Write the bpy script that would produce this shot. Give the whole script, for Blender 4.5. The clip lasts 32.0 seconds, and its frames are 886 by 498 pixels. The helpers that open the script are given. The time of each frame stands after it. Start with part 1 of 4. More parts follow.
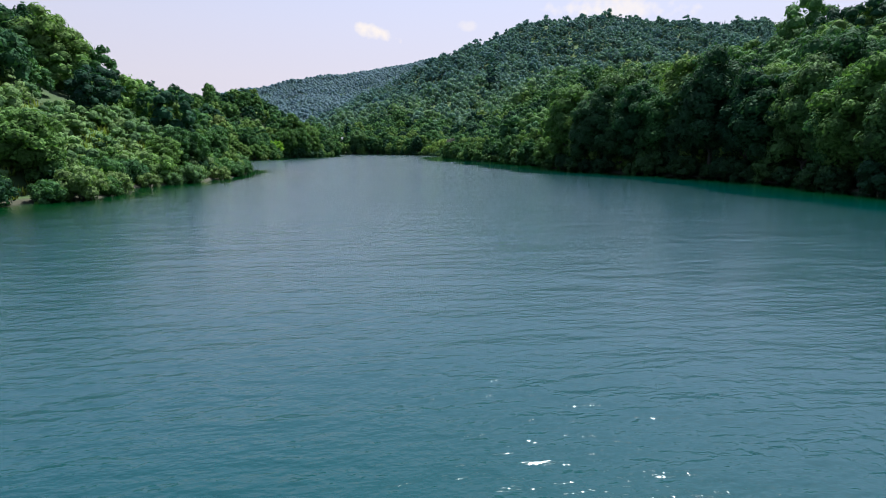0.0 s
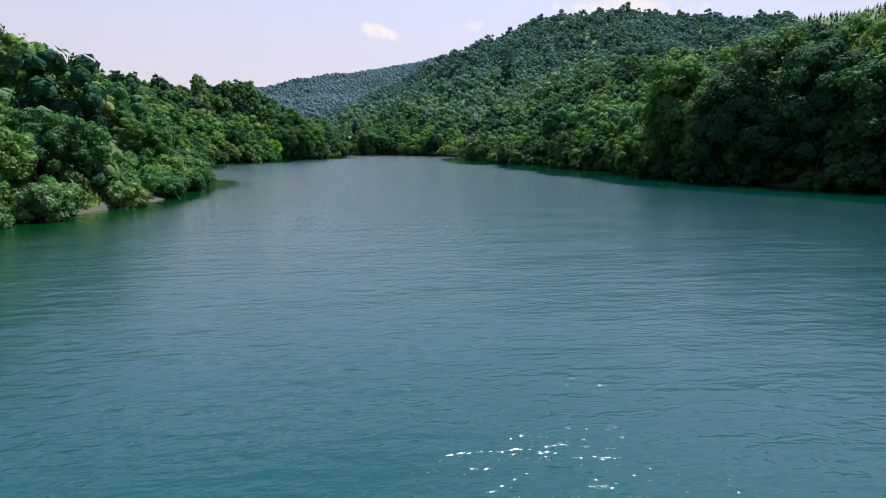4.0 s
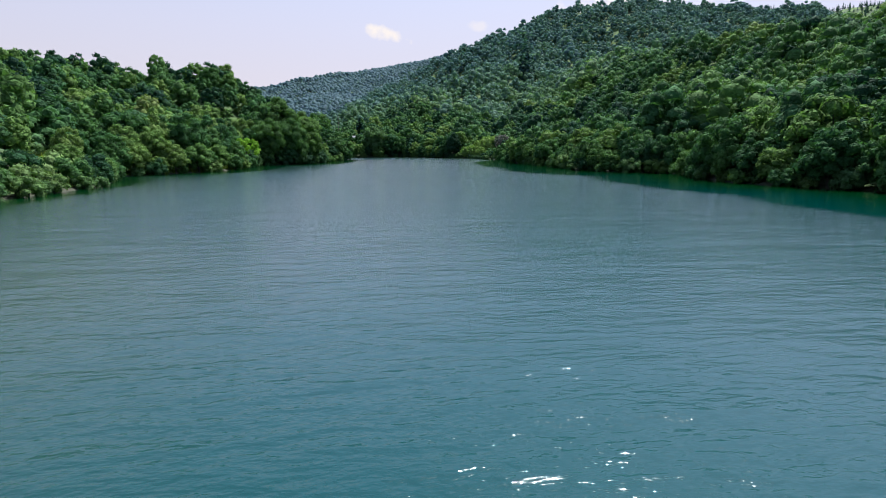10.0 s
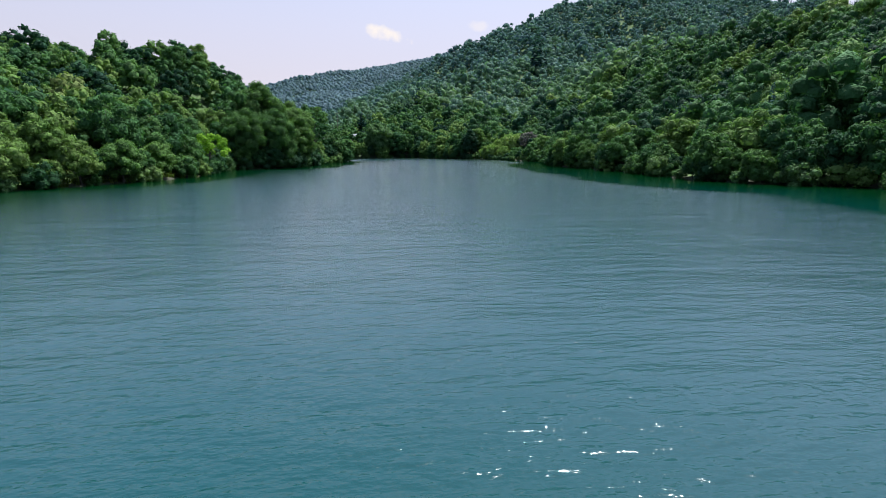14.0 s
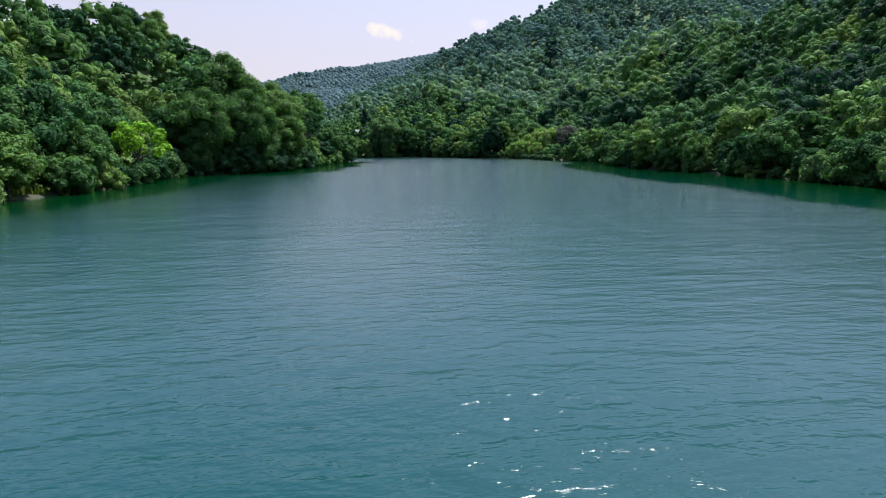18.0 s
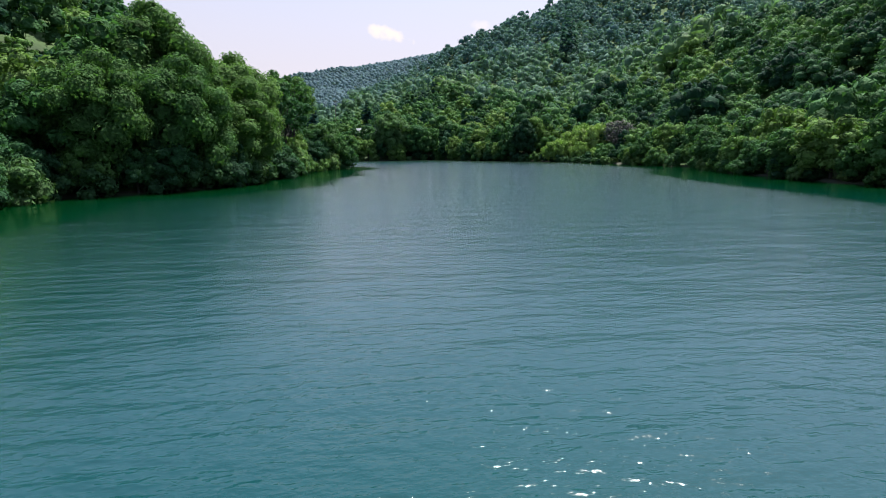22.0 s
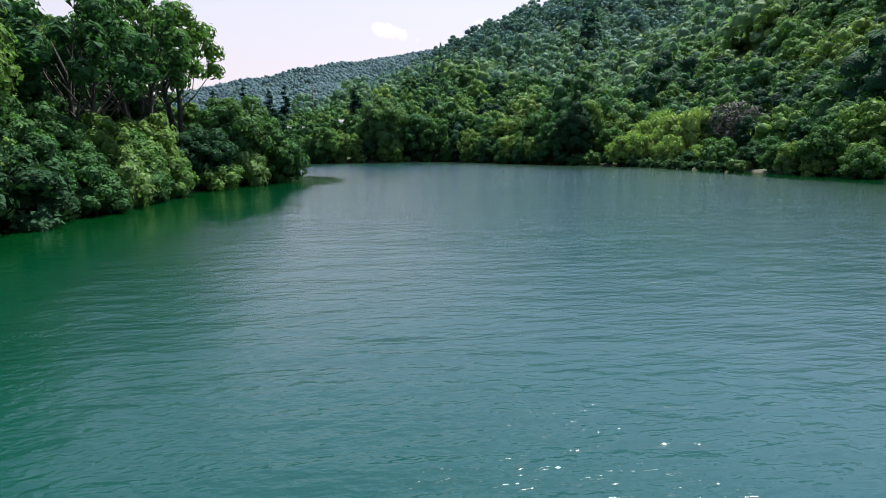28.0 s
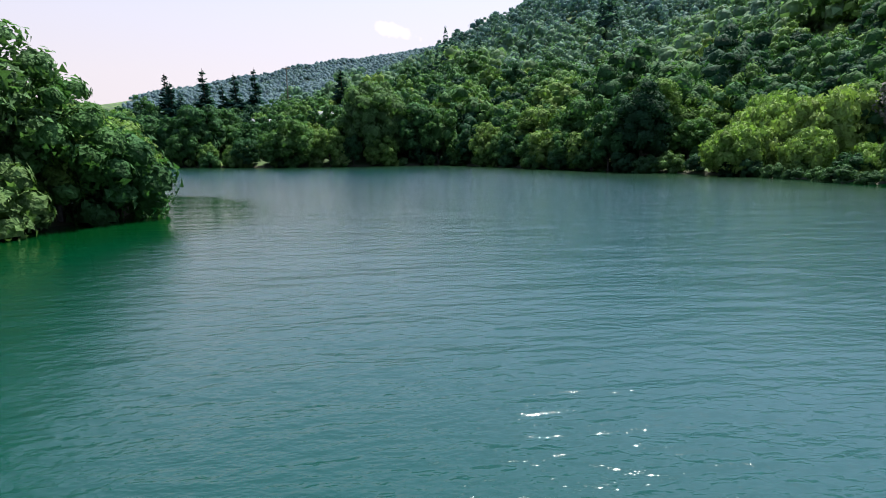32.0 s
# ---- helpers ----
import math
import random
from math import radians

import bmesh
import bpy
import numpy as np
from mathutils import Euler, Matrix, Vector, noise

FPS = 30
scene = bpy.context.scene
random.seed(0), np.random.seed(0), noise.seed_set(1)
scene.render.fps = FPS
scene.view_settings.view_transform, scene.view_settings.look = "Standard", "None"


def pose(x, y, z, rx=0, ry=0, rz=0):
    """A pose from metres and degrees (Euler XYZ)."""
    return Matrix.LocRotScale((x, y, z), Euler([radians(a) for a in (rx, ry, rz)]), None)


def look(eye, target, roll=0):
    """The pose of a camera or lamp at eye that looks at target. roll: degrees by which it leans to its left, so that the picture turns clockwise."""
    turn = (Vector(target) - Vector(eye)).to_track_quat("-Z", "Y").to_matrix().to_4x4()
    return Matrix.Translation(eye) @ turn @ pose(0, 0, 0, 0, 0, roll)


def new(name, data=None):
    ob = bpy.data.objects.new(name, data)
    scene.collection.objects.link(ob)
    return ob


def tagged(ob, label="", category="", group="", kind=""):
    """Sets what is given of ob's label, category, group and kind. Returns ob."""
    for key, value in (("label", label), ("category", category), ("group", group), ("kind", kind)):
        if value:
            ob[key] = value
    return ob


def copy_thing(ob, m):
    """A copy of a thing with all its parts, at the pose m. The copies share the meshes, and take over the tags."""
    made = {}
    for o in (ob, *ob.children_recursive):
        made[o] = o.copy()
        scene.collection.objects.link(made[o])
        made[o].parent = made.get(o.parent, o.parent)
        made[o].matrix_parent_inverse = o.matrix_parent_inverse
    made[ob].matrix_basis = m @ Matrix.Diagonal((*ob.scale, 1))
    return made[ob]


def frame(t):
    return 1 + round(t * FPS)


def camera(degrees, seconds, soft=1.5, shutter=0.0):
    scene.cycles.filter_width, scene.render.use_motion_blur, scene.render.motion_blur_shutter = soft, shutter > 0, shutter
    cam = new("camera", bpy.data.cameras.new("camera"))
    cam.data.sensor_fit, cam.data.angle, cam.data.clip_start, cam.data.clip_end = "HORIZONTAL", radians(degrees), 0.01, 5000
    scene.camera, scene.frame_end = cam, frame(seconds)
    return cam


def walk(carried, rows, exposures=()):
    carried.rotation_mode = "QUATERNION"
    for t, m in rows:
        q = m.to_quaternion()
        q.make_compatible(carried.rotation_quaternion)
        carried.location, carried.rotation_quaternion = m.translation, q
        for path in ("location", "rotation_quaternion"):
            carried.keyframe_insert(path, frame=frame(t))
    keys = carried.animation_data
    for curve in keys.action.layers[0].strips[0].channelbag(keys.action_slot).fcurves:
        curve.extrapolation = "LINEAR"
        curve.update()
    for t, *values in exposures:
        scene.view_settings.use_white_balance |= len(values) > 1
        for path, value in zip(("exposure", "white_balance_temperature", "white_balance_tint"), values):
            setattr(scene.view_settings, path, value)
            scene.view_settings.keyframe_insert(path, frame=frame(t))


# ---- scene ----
cam = camera(80.0, 32.0, soft=1.0)
PATH = [
    (0, (1.099, -0.393, 5.511), (1.411, 1.547, 5.138), 0.2),
    (0.5, (0.779, 5.317, 5.51), (1.087, 7.257, 5.136), 0.2),
    (1, (0.47, 11.025, 5.507), (0.772, 12.966, 5.133), 0.2),
    (1.5, (0.191, 16.727, 5.505), (0.489, 18.669, 5.131), 0.1),
    (2, (-0.045, 22.421, 5.503), (0.252, 24.363, 5.131), 0.1),
    (2.5, (-0.231, 28.103, 5.503), (0.063, 30.046, 5.13), 0.1),
    (3, (-0.375, 33.772, 5.505), (-0.082, 35.715, 5.132), 0.1),
    (3.5, (-0.487, 39.439, 5.51), (-0.198, 41.382, 5.137), 0.1),
    (5.5, (-0.816, 62.103, 5.59), (-0.535, 64.047, 5.216), -0.0),
    (6, (-0.896, 67.802, 5.6), (-0.617, 69.747, 5.226), -0.1),
    (6.5, (-0.996, 73.536, 5.606), (-0.717, 75.481, 5.234), -0.1),
    (7, (-1.125, 79.315, 5.606), (-0.846, 81.26, 5.234), -0.1),
    (7.5, (-1.287, 85.141, 5.601), (-1.012, 87.087, 5.227), -0.2),
    (8, (-1.472, 91.016, 5.591), (-1.198, 92.962, 5.217), -0.1),
    (8.5, (-1.673, 96.928, 5.581), (-1.401, 98.874, 5.208), -0.2),
    (9, (-1.877, 102.859, 5.572), (-1.605, 104.806, 5.199), -0.1),
    (9.5, (-2.081, 108.802, 5.563), (-1.81, 110.748, 5.19), -0.2),
    (10, (-2.288, 114.753, 5.554), (-2.019, 116.699, 5.183), -0.3),
    (10.5, (-2.504, 120.708, 5.546), (-2.235, 122.654, 5.175), -0.2),
    (11, (-2.724, 126.66, 5.538), (-2.457, 128.607, 5.167), -0.3),
    (11.5, (-2.939, 132.601, 5.529), (-2.673, 134.548, 5.159), -0.3),
    (12, (-3.138, 138.528, 5.518), (-2.873, 140.475, 5.148), -0.2),
    (12.5, (-3.32, 144.436, 5.503), (-3.054, 146.384, 5.133), -0.2),
    (13, (-3.49, 150.325, 5.486), (-3.223, 152.273, 5.116), -0.3),
    (13.5, (-3.654, 156.194, 5.466), (-3.389, 158.142, 5.096), -0.3),
    (14, (-3.826, 162.041, 5.442), (-3.559, 163.987, 5.071), -0.3),
    (14.5, (-4.021, 167.87, 5.408), (-3.753, 169.816, 5.035), -0.2),
    (16.5, (-4.939, 191.136, 5.088), (-4.674, 193.083, 4.712), -0.2),
    (17, (-5.21, 196.965, 5.056), (-4.945, 198.911, 4.68), -0.3),
    (17.5, (-5.511, 202.807, 5.036), (-5.248, 204.753, 4.659), -0.3),
    (18, (-5.827, 208.656, 5.022), (-5.565, 210.603, 4.645), -0.5),
    (18.5, (-6.141, 214.497, 5.012), (-5.879, 216.443, 4.635), -0.4),
    (19, (-6.433, 220.301, 5.007), (-6.173, 222.247, 4.628), -0.5),
    (19.5, (-6.679, 226.038, 5.007), (-6.419, 227.985, 4.63), -0.4),
    (20, (-6.857, 231.691, 5.01), (-6.599, 233.638, 4.634), -0.5),
    (20.5, (-6.957, 237.252, 5.016), (-6.7, 239.199, 4.641), -0.6),
    (21, (-6.974, 242.73, 5.025), (-6.718, 244.678, 4.651), -0.6),
    (21.5, (-6.913, 248.154, 5.034), (-6.657, 250.102, 4.661), -0.7),
    (22, (-6.779, 253.553, 5.041), (-6.524, 255.501, 4.669), -0.7),
    (22.5, (-6.583, 258.955, 5.045), (-6.328, 260.903, 4.672), -0.6),
    (23, (-6.33, 264.372, 5.049), (-6.077, 266.32, 4.675), -0.7),
    (23.5, (-6.011, 269.818, 5.051), (-5.76, 271.766, 4.677), -0.5),
    (24, (-5.62, 275.296, 5.05), (-5.371, 277.245, 4.677), -0.6),
    (24.5, (-5.144, 280.795, 5.047), (-4.897, 282.744, 4.673), -0.7),
    (25, (-4.585, 286.302, 5.039), (-4.34, 288.251, 4.665), -0.8),
    (25.5, (-3.947, 291.808, 5.026), (-3.702, 293.757, 4.652), -0.8),
    (27.5, (-1.146, 313.809, 4.87), (-0.902, 315.758, 4.495), -0.8),
    (28, (-0.457, 319.292, 4.856), (-0.214, 321.241, 4.478), -0.6),
    (28.5, (0.208, 324.751, 4.849), (0.451, 326.7, 4.471), -0.6),
    (29, (0.851, 330.201, 4.845), (1.094, 332.15, 4.467), -0.7),
    (29.5, (1.464, 335.648, 4.843), (1.707, 337.597, 4.466), -0.6),
    (30, (2.039, 341.099, 4.841), (2.281, 343.048, 4.463), -0.6),
    (30.5, (2.563, 346.52, 4.842), (2.803, 348.469, 4.463), -0.6),
    (31, (3.047, 351.924, 4.845), (3.286, 353.873, 4.465), -0.7),
    (31.5, (3.494, 357.312, 4.846), (3.727, 359.262, 4.467), -0.9),
    (32, (3.933, 362.703, 4.846), (4.166, 364.653, 4.465), -0.5),
]
walk(cam, [(t, look(eye, target, roll)) for t, eye, target, roll in PATH],
     exposures=[(0, 0.92, 5850, 10), (14, 0.93, 5850, 10), (19, 1.0, 5960, 10), (24, 1.12, 6160, 10), (32, 1.2, 6220, 10)])

# ---- light ----
SUN_AZ, SUN_EL = 43.0, 66.0          # degrees from +y towards +x, and above the horizon
world = bpy.data.worlds.new("sky")
scene.world = world
world.use_nodes = True
wn, wl = world.node_tree.nodes, world.node_tree.links
sky = wn.new("ShaderNodeTexSky")
sky.sky_type, sky.sun_disc = "NISHITA", False
sky.sun_elevation, sky.sun_rotation = radians(SUN_EL), radians(SUN_AZ)
sky.altitude, sky.air_density, sky.dust_density, sky.ozone_density = 100, 1.0, 3.0, 2.0
back = wn["Background"]
back.inputs["Strength"].default_value = 1.0
# pale lilac summer haze, thick at the horizon and thin overhead, and a few small clouds low down
coord = wn.new("ShaderNodeTexCoord")
way = wn.new("ShaderNodeSeparateXYZ")
wl.new(coord.outputs["Generated"], way.inputs[0])


def wmath(op, a, b=0.0, clamp=False):
    nd = wn.new("ShaderNodeMath")
    nd.operation, nd.use_clamp = op, clamp
    for k, v in enumerate((a, b)):
        if isinstance(v, (int, float)):
            nd.inputs[k].default_value = v
        else:
            wl.new(v, nd.inputs[k])
    return nd.outputs[0]


def wmix(fac, a, b):
    nd = wn.new("ShaderNodeMixRGB")
    for k, v in enumerate((fac, a, b)):
        if isinstance(v, tuple):
            nd.inputs[k].default_value = (*v, 1)
        elif isinstance(v, (int, float)):
            nd.inputs[k].default_value = v
        else:
            wl.new(v, nd.inputs[k])
    return nd.outputs[0]


dim = wn.new("ShaderNodeVectorMath")
dim.operation, dim.inputs["Scale"].default_value = "SCALE", 0.05
wl.new(sky.outputs[0], dim.inputs[0])
up = wmath("ABSOLUTE", way.outputs[2])
tint = wn.new("ShaderNodeValToRGB")
for k, (place, colour) in enumerate(((0.0, (0.435, 0.372, 0.376)), (0.12, (0.418, 0.374, 0.388)), (0.27, (0.36, 0.36, 0.425)), (0.40, (0.40, 0.50, 0.72)), (0.55, (0.31, 0.42, 0.64)), (0.75, (0.16, 0.26, 0.46)), (1.0, (0.11, 0.19, 0.42)))):
    e = tint.color_ramp.elements[k] if k < 2 else tint.color_ramp.elements.new(place)
    e.position, e.color = place, (*colour, 1)
wl.new(up, tint.inputs[0])
thick = wmath("SUBTRACT", 1.1, wmath("MULTIPLY", up, 0.5), True)
thick = wmath("MULTIPLY", thick, wmath("ADD", wmath("MULTIPLY", way.outputs[1], 0.35), 0.62, True))      # thinner away from the sun
hazed = wmix(thick, dim.outputs[0], tint.outputs[0])
# the haze is brighter towards the sun
sunward = wn.new("ShaderNodeVectorMath")
sunward.operation = "DOT_PRODUCT"
wl.new(coord.outputs["Generated"], sunward.inputs[0])
sunward.inputs[1].default_value = (math.sin(radians(SUN_AZ)) * math.cos(radians(SUN_EL)), math.cos(radians(SUN_AZ)) * math.cos(radians(SUN_EL)), math.sin(radians(SUN_EL)))
glare = wmath("MULTIPLY", wmath("POWER", wmath("MAXIMUM", sunward.outputs["Value"], 0.0), 2.5), 0.25)
bright = wn.new("ShaderNodeMixRGB")
bright.blend_type, bright.inputs[2].default_value = "ADD", (0.80, 0.84, 1.04, 1)
wl.new(glare, bright.inputs[0])
wl.new(hazed, bright.inputs[1])
hazed = bright.outputs[0]
ahead = wmath("MAXIMUM", way.outputs[1], 0.05)
su, sv = wmath("DIVIDE", way.outputs[0], ahead), wmath("DIVIDE", way.outputs[2], ahead)
puff = wn.new("ShaderNodeTexNoise")
puff.inputs["Scale"].default_value, puff.inputs["Detail"].default_value = 42.0, 5.0
wl.new(coord.outputs["Generated"], puff.inputs["Vector"])
for cu, cv, wide, high, tilt, dense in ((0.040, 0.201, 0.042, 0.016, -0.28, 1.0), (0.205, 0.220, 0.026, 0.012, -0.1, 0.45), (0.50, 0.262, 0.16, 0.022, 0.03, 0.8)):
    du = wmath("SUBTRACT", su, cu)
    dv = wmath("SUBTRACT", wmath("SUBTRACT", sv, cv), wmath("MULTIPLY", du, tilt))
    r2 = wmath("ADD", wmath("POWER", wmath("DIVIDE", wmath("ABSOLUTE", du), wide), 2.0), wmath("POWER", wmath("DIVIDE", wmath("ABSOLUTE", dv), high), 2.0))
    body = wmath("SUBTRACT", wmath("ADD", -0.75, wmath("MULTIPLY", puff.outputs["Fac"], 3.2)), r2)
    hazed = wmix(wmath("MULTIPLY", wmath("MULTIPLY", body, 1.1, True), 0.75 * dense), hazed, (0.60, 0.51, 0.41))
wl.new(hazed, back.inputs["Color"])
sun = new("sun", bpy.data.lights.new("sun", "SUN"))
sun.data.energy, sun.data.angle, sun.data.color = 5.0, radians(0.6), (1.0, 0.95, 0.86)
sun.matrix_world = look((0, 0, 200), (-100 * math.sin(radians(SUN_AZ)), -100 * math.cos(radians(SUN_AZ)), 200 - 100 * math.tan(radians(SUN_EL))))


# ---- materials ----
def material(name):
    m = bpy.data.materials.new(name)
    m.use_nodes = True
    return m, m.node_tree.nodes, m.node_tree.links, m.node_tree.nodes["Principled BSDF"]


def ramp(nodes, stops):
    r = nodes.new("ShaderNodeValToRGB").color_ramp
    while len(r.elements) < len(stops):
        r.elements.new(0.5)
    for e, (p, c) in zip(r.elements, stops):
        e.position, e.color = p, (*c, 1)
    return nodes[-1]


def noise_node(nodes, links, scale, detail=4, stretch=None):
    geo = nodes.new("ShaderNodeNewGeometry")
    tex = nodes.new("ShaderNodeTexNoise")
    tex.inputs["Scale"].default_value, tex.inputs["Detail"].default_value = scale, detail
    src = geo.outputs["Position"]
    if stretch:
        mp = nodes.new("ShaderNodeMapping")
        mp.inputs["Scale"].default_value, mp.inputs["Rotation"].default_value = stretch[:3], (0, 0, stretch[3])
        links.new(src, mp.inputs["Vector"])
        src = mp.outputs[0]
    links.new(src, tex.inputs["Vector"])
    return tex


def leaf_material(name, stops, per_tree, glow=0.16, vary=0.28, lump=2.6, relief=1.0):
    """Leaves: hue by tree, lighter and darker sprays, some light coming through."""
    m, n, l, b = material(name)
    if per_tree == "object":
        src = n.new("ShaderNodeObjectInfo").outputs["Random"]
    else:
        a = n.new("ShaderNodeAttribute")
        a.attribute_name = "tone"
        src = a.outputs["Fac"]
    r = ramp(n, stops)
    l.new(src, r.inputs[0])
    geo = n.new("ShaderNodeNewGeometry")
    v = n.new("ShaderNodeMapRange")
    v.inputs["To Min"].default_value, v.inputs["To Max"].default_value = 1 - vary, 1 + vary
    l.new(geo.outputs["Random Per Island"], v.inputs["Value"])
    patch = noise_node(n, l, 0.45, 3)
    pv = n.new("ShaderNodeMapRange")
    pv.inputs["From Min"].default_value, pv.inputs["From Max"].default_value = 0.3, 0.7
    pv.inputs["To Min"].default_value, pv.inputs["To Max"].default_value = 0.75, 1.25
    l.new(patch.outputs["Fac"], pv.inputs["Value"])
    mul = n.new("ShaderNodeMath")
    mul.operation = "MULTIPLY"
    l.new(v.outputs[0], mul.inputs[0])
    l.new(pv.outputs[0], mul.inputs[1])
    hsv = n.new("ShaderNodeHueSaturation")
    l.new(r.outputs[0], hsv.inputs["Color"])
    l.new(mul.outputs[0], hsv.inputs["Value"])
    b.inputs["Roughness"].default_value = 0.65
    lumps = noise_node(n, l, lump, 3)
    bump = n.new("ShaderNodeBump")
    bump.inputs["Strength"].default_value, bump.inputs["Distance"].default_value = relief, 1.1 / lump
    l.new(lumps.outputs["Fac"], bump.inputs["Height"])
    l.new(bump.outputs[0], b.inputs["Normal"])
    b.inputs["Specular IOR Level"].default_value = 0.05
    l.new(hsv.outputs[0], b.inputs["Base Color"])
    tr = n.new("ShaderNodeBsdfTranslucent")
    yel = n.new("ShaderNodeMixRGB")
    yel.blend_type, yel.inputs[0].default_value, yel.inputs[2].default_value = "MULTIPLY", 1.0, (1.15, 1.4, 0.7, 1)
    l.new(hsv.outputs[0], yel.inputs[1])
    l.new(yel.outputs[0], tr.inputs["Color"])
    mix = n.new("ShaderNodeMixShader")
    mix.inputs[0].default_value = glow
    l.new(b.outputs[0], mix.inputs[1])
    l.new(tr.outputs[0], mix.inputs[2])
    l.new(mix.outputs[0], n["Material Output"].inputs["Surface"])
    return m


OAK = [(0.0, (0.022, 0.062, 0.03)), (0.28, (0.044, 0.108, 0.038)), (0.58, (0.062, 0.133, 0.041)), (0.85, (0.102, 0.182, 0.048)), (1.0, (0.126, 0.192, 0.053))]
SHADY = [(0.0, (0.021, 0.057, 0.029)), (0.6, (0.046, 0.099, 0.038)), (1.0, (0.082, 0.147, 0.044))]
WILLOW = [(0.0, (0.150, 0.244, 0.060)), (0.5, (0.170, 0.259, 0.067)), (1.0, (0.199, 0.270, 0.080))]
LIME = [(0.0, (0.165, 0.310, 0.026)), (1.0, (0.19, 0.32, 0.034))]
GREY = [(0.0, (0.067, 0.132, 0.053)), (0.5, (0.098, 0.171, 0.060)), (1.0, (0.144, 0.208, 0.070))]
PINE = [(0.0, (0.014, 0.054, 0.044)), (1.0, (0.024, 0.074, 0.056))]
OCHRE = [(0.0, (0.13, 0.14, 0.035)), (1.0, (0.15, 0.15, 0.04))]
# distance haze is put into these leaf colours, bluest at the low end
FAR_HAZED = [(0.0, (0.074, 0.140, 0.150)), (0.3, (0.096, 0.166, 0.152)), (0.65, (0.104, 0.176, 0.108)), (1.0, (0.128, 0.198, 0.070))]
WOOD = [(0.0, (0.014, 0.042, 0.026)), (0.16, (0.024, 0.068, 0.032)), (0.38, (0.048, 0.112, 0.040)), (0.6, (0.068, 0.142, 0.042)), (0.82, (0.112, 0.188, 0.048)), (0.93, (0.140, 0.205, 0.056)), (1.0, (0.150, 0.165, 0.062))]
BIG_OAK = [(0.0, (0.060, 0.128, 0.040)), (1.0, (0.104, 0.178, 0.050))]
GRASS = [(0.0, (0.105, 0.150, 0.030)), (0.5, (0.150, 0.190, 0.040)), (1.0, (0.200, 0.200, 0.060))]
# haze is mixed into these needle and ridge leaf colours too
FAR_PINE_HAZED = [(0.0, (0.032, 0.078, 0.072)), (1.0, (0.046, 0.100, 0.088))]
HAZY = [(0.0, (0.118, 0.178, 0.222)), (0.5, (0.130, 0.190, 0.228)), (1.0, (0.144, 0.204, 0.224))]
leaf_oak = leaf_material("oak_leaves", OAK, "object", 0.28)
leaf_big = leaf_material("big_oak_leaves", BIG_OAK, "object", 0.36)
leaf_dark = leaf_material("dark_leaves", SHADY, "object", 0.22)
leaf_willow = leaf_material("willow_leaves", WILLOW, "object", 0.28)
leaf_lime = leaf_material("spring_leaves", LIME, "object", 0.28)
leaf_grey = leaf_material("grey_green_leaves", GREY, "object", 0.28)
leaf_ochre = leaf_material("ochre_leaves", OCHRE, "object", 0.28)
leaf_pine = leaf_material("pine_needles", PINE, "object", 0.15)
wood_oak = leaf_material("woodland_leaves", WOOD, "tone", 0.24)
wood_far = leaf_material("hazed_hill_leaves", FAR_HAZED, "tone", 0.36, 0.16, lump=0.9, relief=0.35)
wood_hazy = leaf_material("hazed_distant_leaves", HAZY, "tone", 0.45, 0.05, lump=0.5, relief=0.15)
wood_pine = leaf_material("hazed_hill_needles", FAR_PINE_HAZED, "tone", 0.25)
wood_grey = leaf_material("scrub_leaves", GREY, "tone", 0.25)


grass_mat = leaf_material("grass_blades", GRASS, "tone", 0.4)


def plain_material(name, stops, scale, rough, bump=0.3, bump_scale=None):
    m, n, l, b = material(name)
    t = noise_node(n, l, scale, 6)
    r = ramp(n, stops)
    l.new(t.outputs["Fac"], r.inputs[0])
    l.new(r.outputs[0], b.inputs["Base Color"])
    b.inputs["Roughness"].default_value = rough
    t2 = noise_node(n, l, bump_scale or scale * 5, 5)
    bp = n.new("ShaderNodeBump")
    bp.inputs["Strength"].default_value, bp.inputs["Distance"].default_value = bump, 0.1
    l.new(t2.outputs["Fac"], bp.inputs["Height"])
    l.new(bp.outputs[0], b.inputs["Normal"])
    return m


def add_shore_strip(m, height):
    """One olive-brown colour along the waterline, up to the given height."""
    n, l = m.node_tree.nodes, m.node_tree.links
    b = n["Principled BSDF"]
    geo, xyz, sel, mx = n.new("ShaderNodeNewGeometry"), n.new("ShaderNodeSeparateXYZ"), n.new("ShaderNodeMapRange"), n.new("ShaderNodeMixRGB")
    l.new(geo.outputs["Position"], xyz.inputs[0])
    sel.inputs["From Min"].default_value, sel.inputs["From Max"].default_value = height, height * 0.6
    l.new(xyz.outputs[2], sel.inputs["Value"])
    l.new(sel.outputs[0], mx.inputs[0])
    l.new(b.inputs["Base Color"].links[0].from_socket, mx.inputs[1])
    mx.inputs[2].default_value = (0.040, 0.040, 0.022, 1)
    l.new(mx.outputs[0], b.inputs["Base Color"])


bark = plain_material("bark", [(0.3, (0.030, 0.026, 0.022)), (0.7, (0.080, 0.070, 0.058))], 3.0, 0.9, 0.6)
twig = plain_material("dry_twigs", [(0.3, (0.100, 0.094, 0.080)), (0.7, (0.155, 0.146, 0.124))], 1.2, 0.9, 0.5)
earth = plain_material("grassy_earth", [(0.36, (0.022, 0.042, 0.012)), (0.50, (0.042, 0.080, 0.016)), (0.60, (0.075, 0.135, 0.024)), (0.74, (0.095, 0.130, 0.034))], 0.07, 0.95, 0.5, 2.0)
add_shore_strip(earth, 0.5)
roof_mat = plain_material("roof_sheet", [(0.3, (0.19, 0.19, 0.19)), (0.7, (0.28, 0.275, 0.265))], 1.5, 0.6, 0.1)
